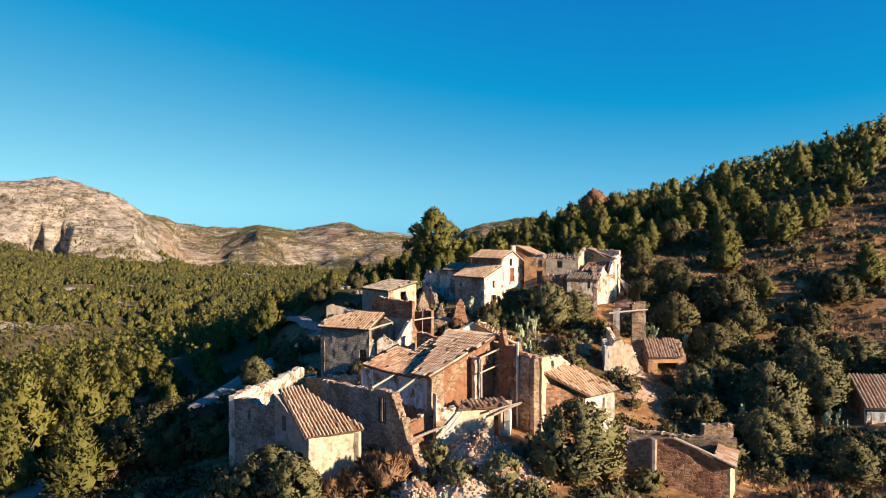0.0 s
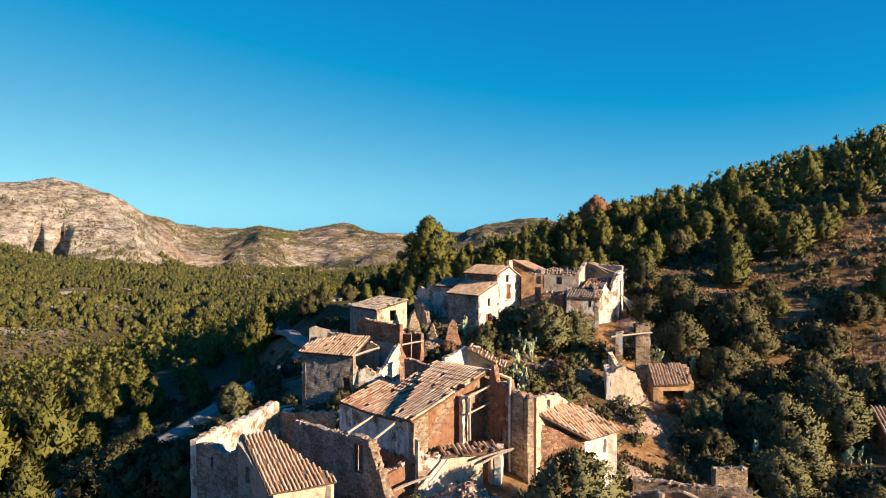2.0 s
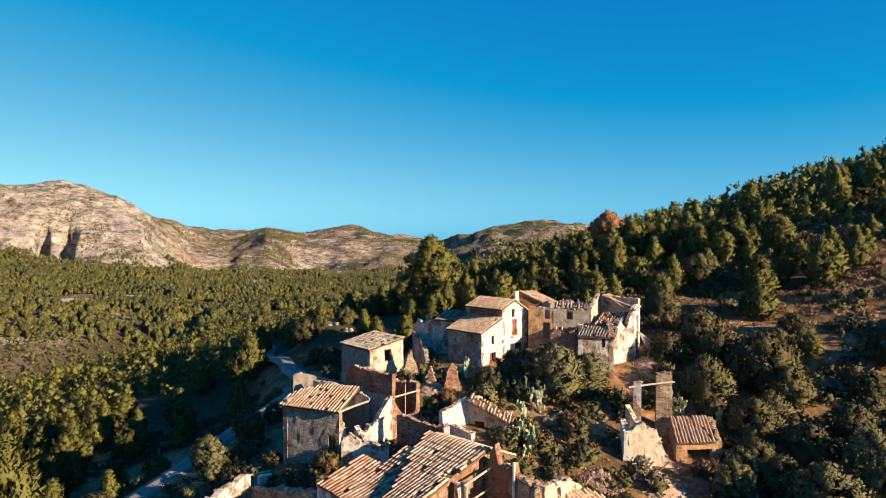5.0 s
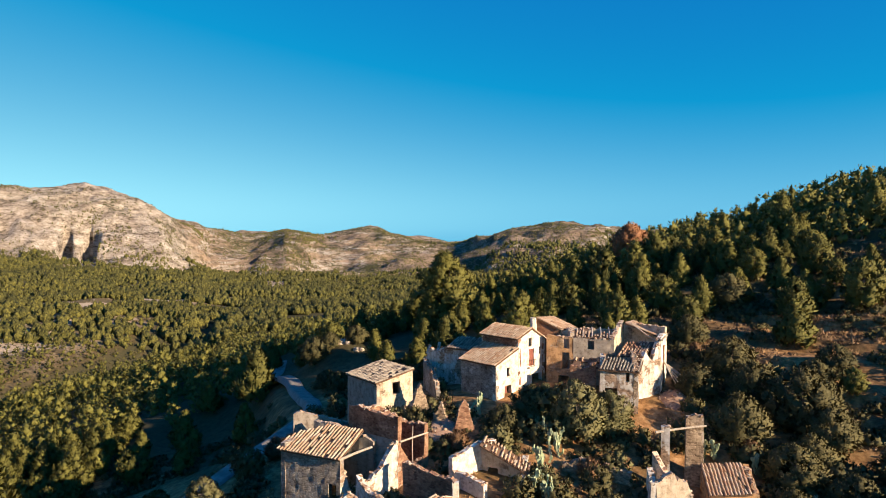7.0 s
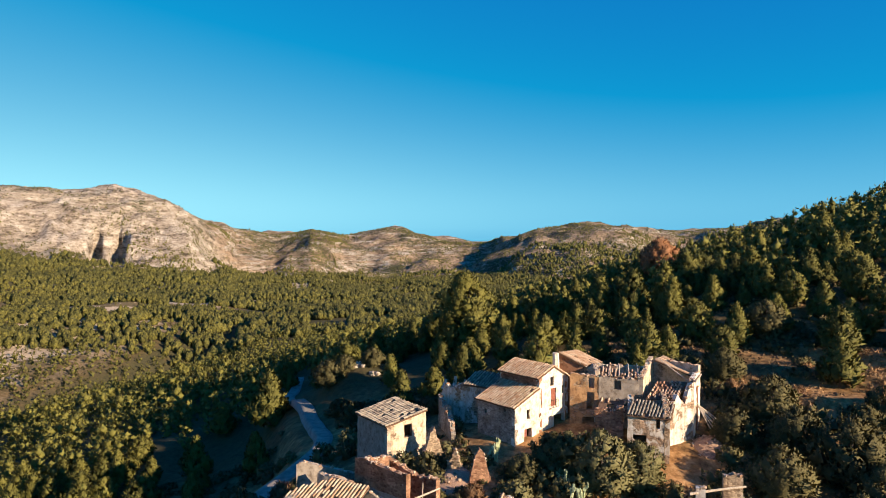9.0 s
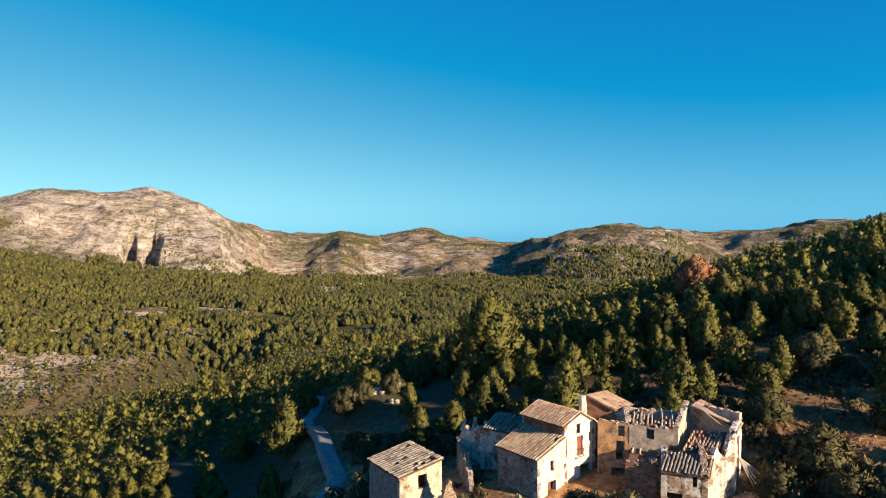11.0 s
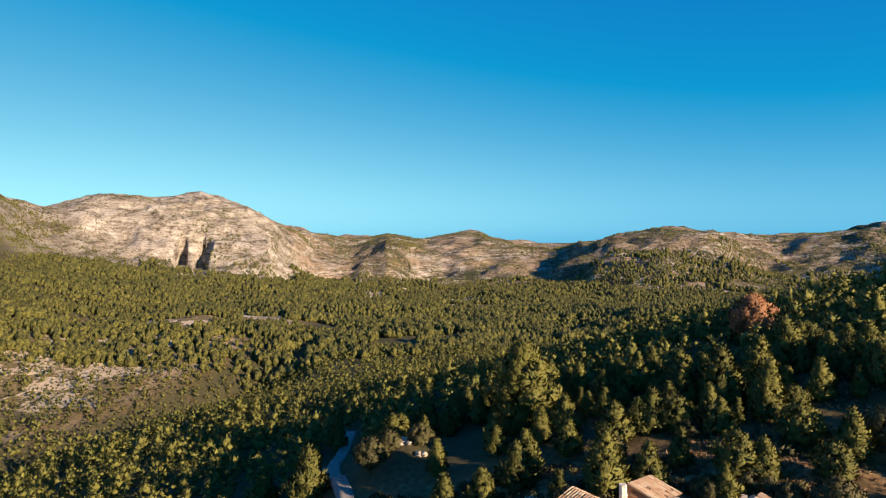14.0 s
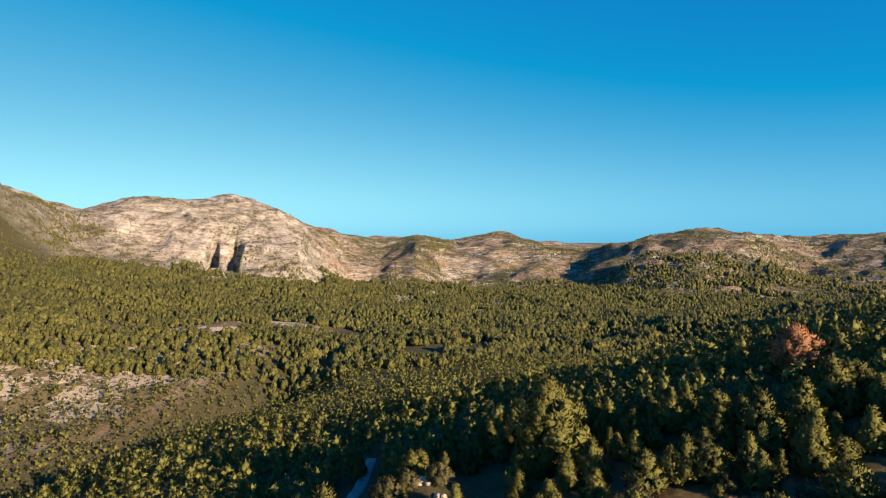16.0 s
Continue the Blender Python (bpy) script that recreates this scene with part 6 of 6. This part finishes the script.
def prickly_pears():
    """Thickets of prickly pear."""
    pad_v, pad_f = [], []
    n = 8
    for s in (-1, 1):
        for k in range(n):
            a = 2 * math.pi * k / n
            pad_v.append((math.cos(a) * 0.2, s * 0.045, 0.28 + math.sin(a) * 0.29))
    pad_f = [tuple(range(n)), tuple(reversed(range(n, 2 * n)))] + [(k, k + n, (k + 1) % n + n, (k + 1) % n) for k in range(n)]
    me = mesh_of("pad", pad_v, pad_f, CACTUS)
    for x, y, count, tall in CACTI:
        t = thing("prickly_pear_cactus", "pale green prickly pear thicket in full sun", "cactus", "prickly pear thickets", pose(x, y, gz(x, y)))
        ends = [(rnd.uniform(-1.1, 1.1), rnd.uniform(-0.9, 0.9), -0.1) for _ in range(7)]
        for _ in range(int(count * 2.2)):
            bx, by, bz = ends[max(rnd.randrange(len(ends)), rnd.randrange(len(ends)))]
            tilt, head = rnd.gauss(0, 28), rnd.uniform(0, 360)
            m = pose(bx, by, bz, 0, tilt, head)
            part("pad", me, t, m=m @ Matrix.Scale(rnd.uniform(0.6, 0.9), 4))
            tip = m @ Vector((0, 0, 0.36))
            if tip.z > bz and tip.z < tall * 1.3:
                ends.append(tuple(tip))


prickly_pears()


CUBE_V = np.array([(x, y, z) for x in (-1, 1) for y in (-1, 1) for z in (-1, 1)], float)
CUBE_F = np.array([(0, 1, 3), (0, 3, 2), (4, 6, 7), (4, 7, 5), (0, 4, 5), (0, 5, 1), (2, 3, 7), (2, 7, 6), (0, 2, 6), (0, 6, 4), (1, 5, 7), (1, 7, 3)])


def stone(rng, size):
    """A broken block of masonry."""
    v = CUBE_V * rng.uniform(0.3, 1.15, (1, 3)) * (1 + rng.uniform(-0.3, 0.25, (8, 3))) * size
    m = np.array(Euler(rng.uniform(-3.1, 3.1, 3)).to_matrix())
    return v @ m.T, CUBE_F


def rubble():
    """Heaps of fallen masonry."""
    rng = np.random.default_rng(9)
    heaps = [((3.2, 53.6), 3.6, 2.9, 1200), ((5.2, 51.6), 3.2, 2.0, 700), ((-2.2, 48.8), 2.2, 2.0, 500), ((1.5, 49.5), 2.8, 1.4, 450), ((18.5, 66.5), 3.2, 0.8, 160), ((23, 79.5), 3.0, 0.8, 160), ((17.0, 78.0), 2.4, 0.7, 120),
             ((-1, 94.5), 3.0, 0.8, 130), ((28.5, 102), 2.4, 1.2, 130), ((-8, 73), 2.6, 0.9, 120), ((16.5, 101.5), 1.8, 0.8, 90), ((0, 113), 3.5, 0.6, 90)]
    for (cx, cy), rad, tall, count in heaps:
        vs, fs, n = [], [], 0
        for _ in range(count):
            a, q = rng.uniform(0, 6.28), rng.uniform(0, 1) ** 0.6
            x, y = cx + math.cos(a) * rad * q, cy + math.sin(a) * rad * q
            s = rng.uniform(0.035, 0.15) * (2.1 if rng.uniform() < 0.07 else 1)
            v, f = stone(rng, s)
            vs.append(v + (x, y, gz(x, y) + tall * (1 - q) ** 1.1 * rng.uniform(0.82, 1.0)))
            fs.append(f + n); n += 8
        # core of the heap, so that no stone floats
        k = 24
        core = [(cx, cy, gz(cx, cy) + tall * 0.95)] + [(cx + math.cos(6.2832 * j / k) * rad * w, cy + math.sin(6.2832 * j / k) * rad * w, gz(cx + math.cos(6.2832 * j / k) * rad * w, cy + math.sin(6.2832 * j / k) * rad * w) + tall * ((1 - w) ** 1.1) * rng.uniform(0.78, 1.02) - (0.3 if w == 1 else 0)) for w in (0.2, 0.4, 0.6, 0.8, 1.0) for j in range(k)]
        vs.append(np.array(core))
        cf = [(n, n + 1 + j, n + 1 + (j + 1) % k) for j in range(k)]
        for ring in range(4):
            for j in range(k):
                a0, b0 = n + 1 + ring * k + j, n + 1 + ring * k + (j + 1) % k
                cf += [(a0, a0 + k, b0 + k), (a0, b0 + k, b0)]
        fs.append(np.array(cf))
        ob = new("rubble_heap", mesh_np("rubble_heap", np.concatenate(vs), np.concatenate(fs), STONE))
        tagged(ob, "heap of fallen pale masonry and earth", "rubble", "rubble heaps", "stuff")


rubble()


def village_growth():
    """Brambles, young trees and dead brush that have overgrown the lanes."""
    bush = tree_kind("bramble_bush", 81, 1.9, 1.35, 20, SHRUB, "round", "dark green bramble bush overgrowing the ruins", "bush", 0.38, 26, 0.0, "brambles among the ruins", 0.05, 0.3, 0.4, False)
    grey = tree_kind("olive_bush", 82, 2.2, 1.3, 20, OLIVE, "round", "grey-green wild olive bush among the ruins", "bush", 0.38, 26, 0.0, "wild olives among the ruins", 0.05, 0.4, 0.45, False)
    dead = tree_kind("dead_brush", 83, 2.0, 1.2, 12, SHRUB_DRY, "round", "leafless reddish-brown brush in dry grass", "bush", 0.3, 110, 0.0, "dead brush among the ruins", 0.05, 1.0, 1.5, False)
    g = random.Random(21)
    made = 0
    while made < 190:
        x, y = g.uniform(-34, 36), g.uniform(47, 124)
        if any(math.hypot(x - a, y - b) < r for a, b, r in FOOT) or near_road(x, y, 3.0):
            continue
        if x > 14 and 66 < y < 80 and g.random() < 0.5:
            continue
        k = g.random()
        plant(bush if k < 0.55 else grey if k < 0.85 else dead, x, y, g.uniform(0.6, 1.35), g.uniform(0, 360), -0.1)
        made += 1
    for x, y, s in ((-8.6, 50.6, 0.9), (-7.4, 51.4, 1.0), (-5.6, 51.6, 1.2), (-4.4, 50.8, 1.3), (-6.6, 50.8, 1.1), (-3.6, 52.2, 1.0), (6.4, 53.6, 0.9), (29.6, 82.6, 0.9), (28.2, 82.4, 0.9)):
        plant(dead, x, y, s, g.uniform(0, 360), -0.1)
    for t in (bush, grey, dead):
        drop_proto(t)


village_growth()


def outcrop():
    """A pale rock ledge above the track."""
    rng = np.random.default_rng(3)
    for x, y, s, label in ((-22.4, 149.6, 1.2, "pale limestone outcrop above the track"), (-18.5, 146.5, 0.8, "pale limestone boulder on the bank"), (-43.0, 162.5, 1.2, "pale limestone cutting beside the track")):
        vs, fs, n = [], [], 0
        for k in range(60):
            v, f = stone(rng, s * rng.uniform(0.12, 0.5))
            vs.append(v * (1.2, 1.0, 0.8) + rng.uniform(-1, 1, 3) * (s, s * 0.6, s * 0.25) + (0, 0, s * 0.25))
            fs.append(f + n)
            n += 8
        ob = new("rock", mesh_np("rock", np.concatenate(vs), np.concatenate(fs), LIMESTONE))
        ob.matrix_basis = pose(x, y, gz(x, y) - 0.2)
        tagged(ob, label, "rock", "limestone outcrops", "stuff")


outcrop()
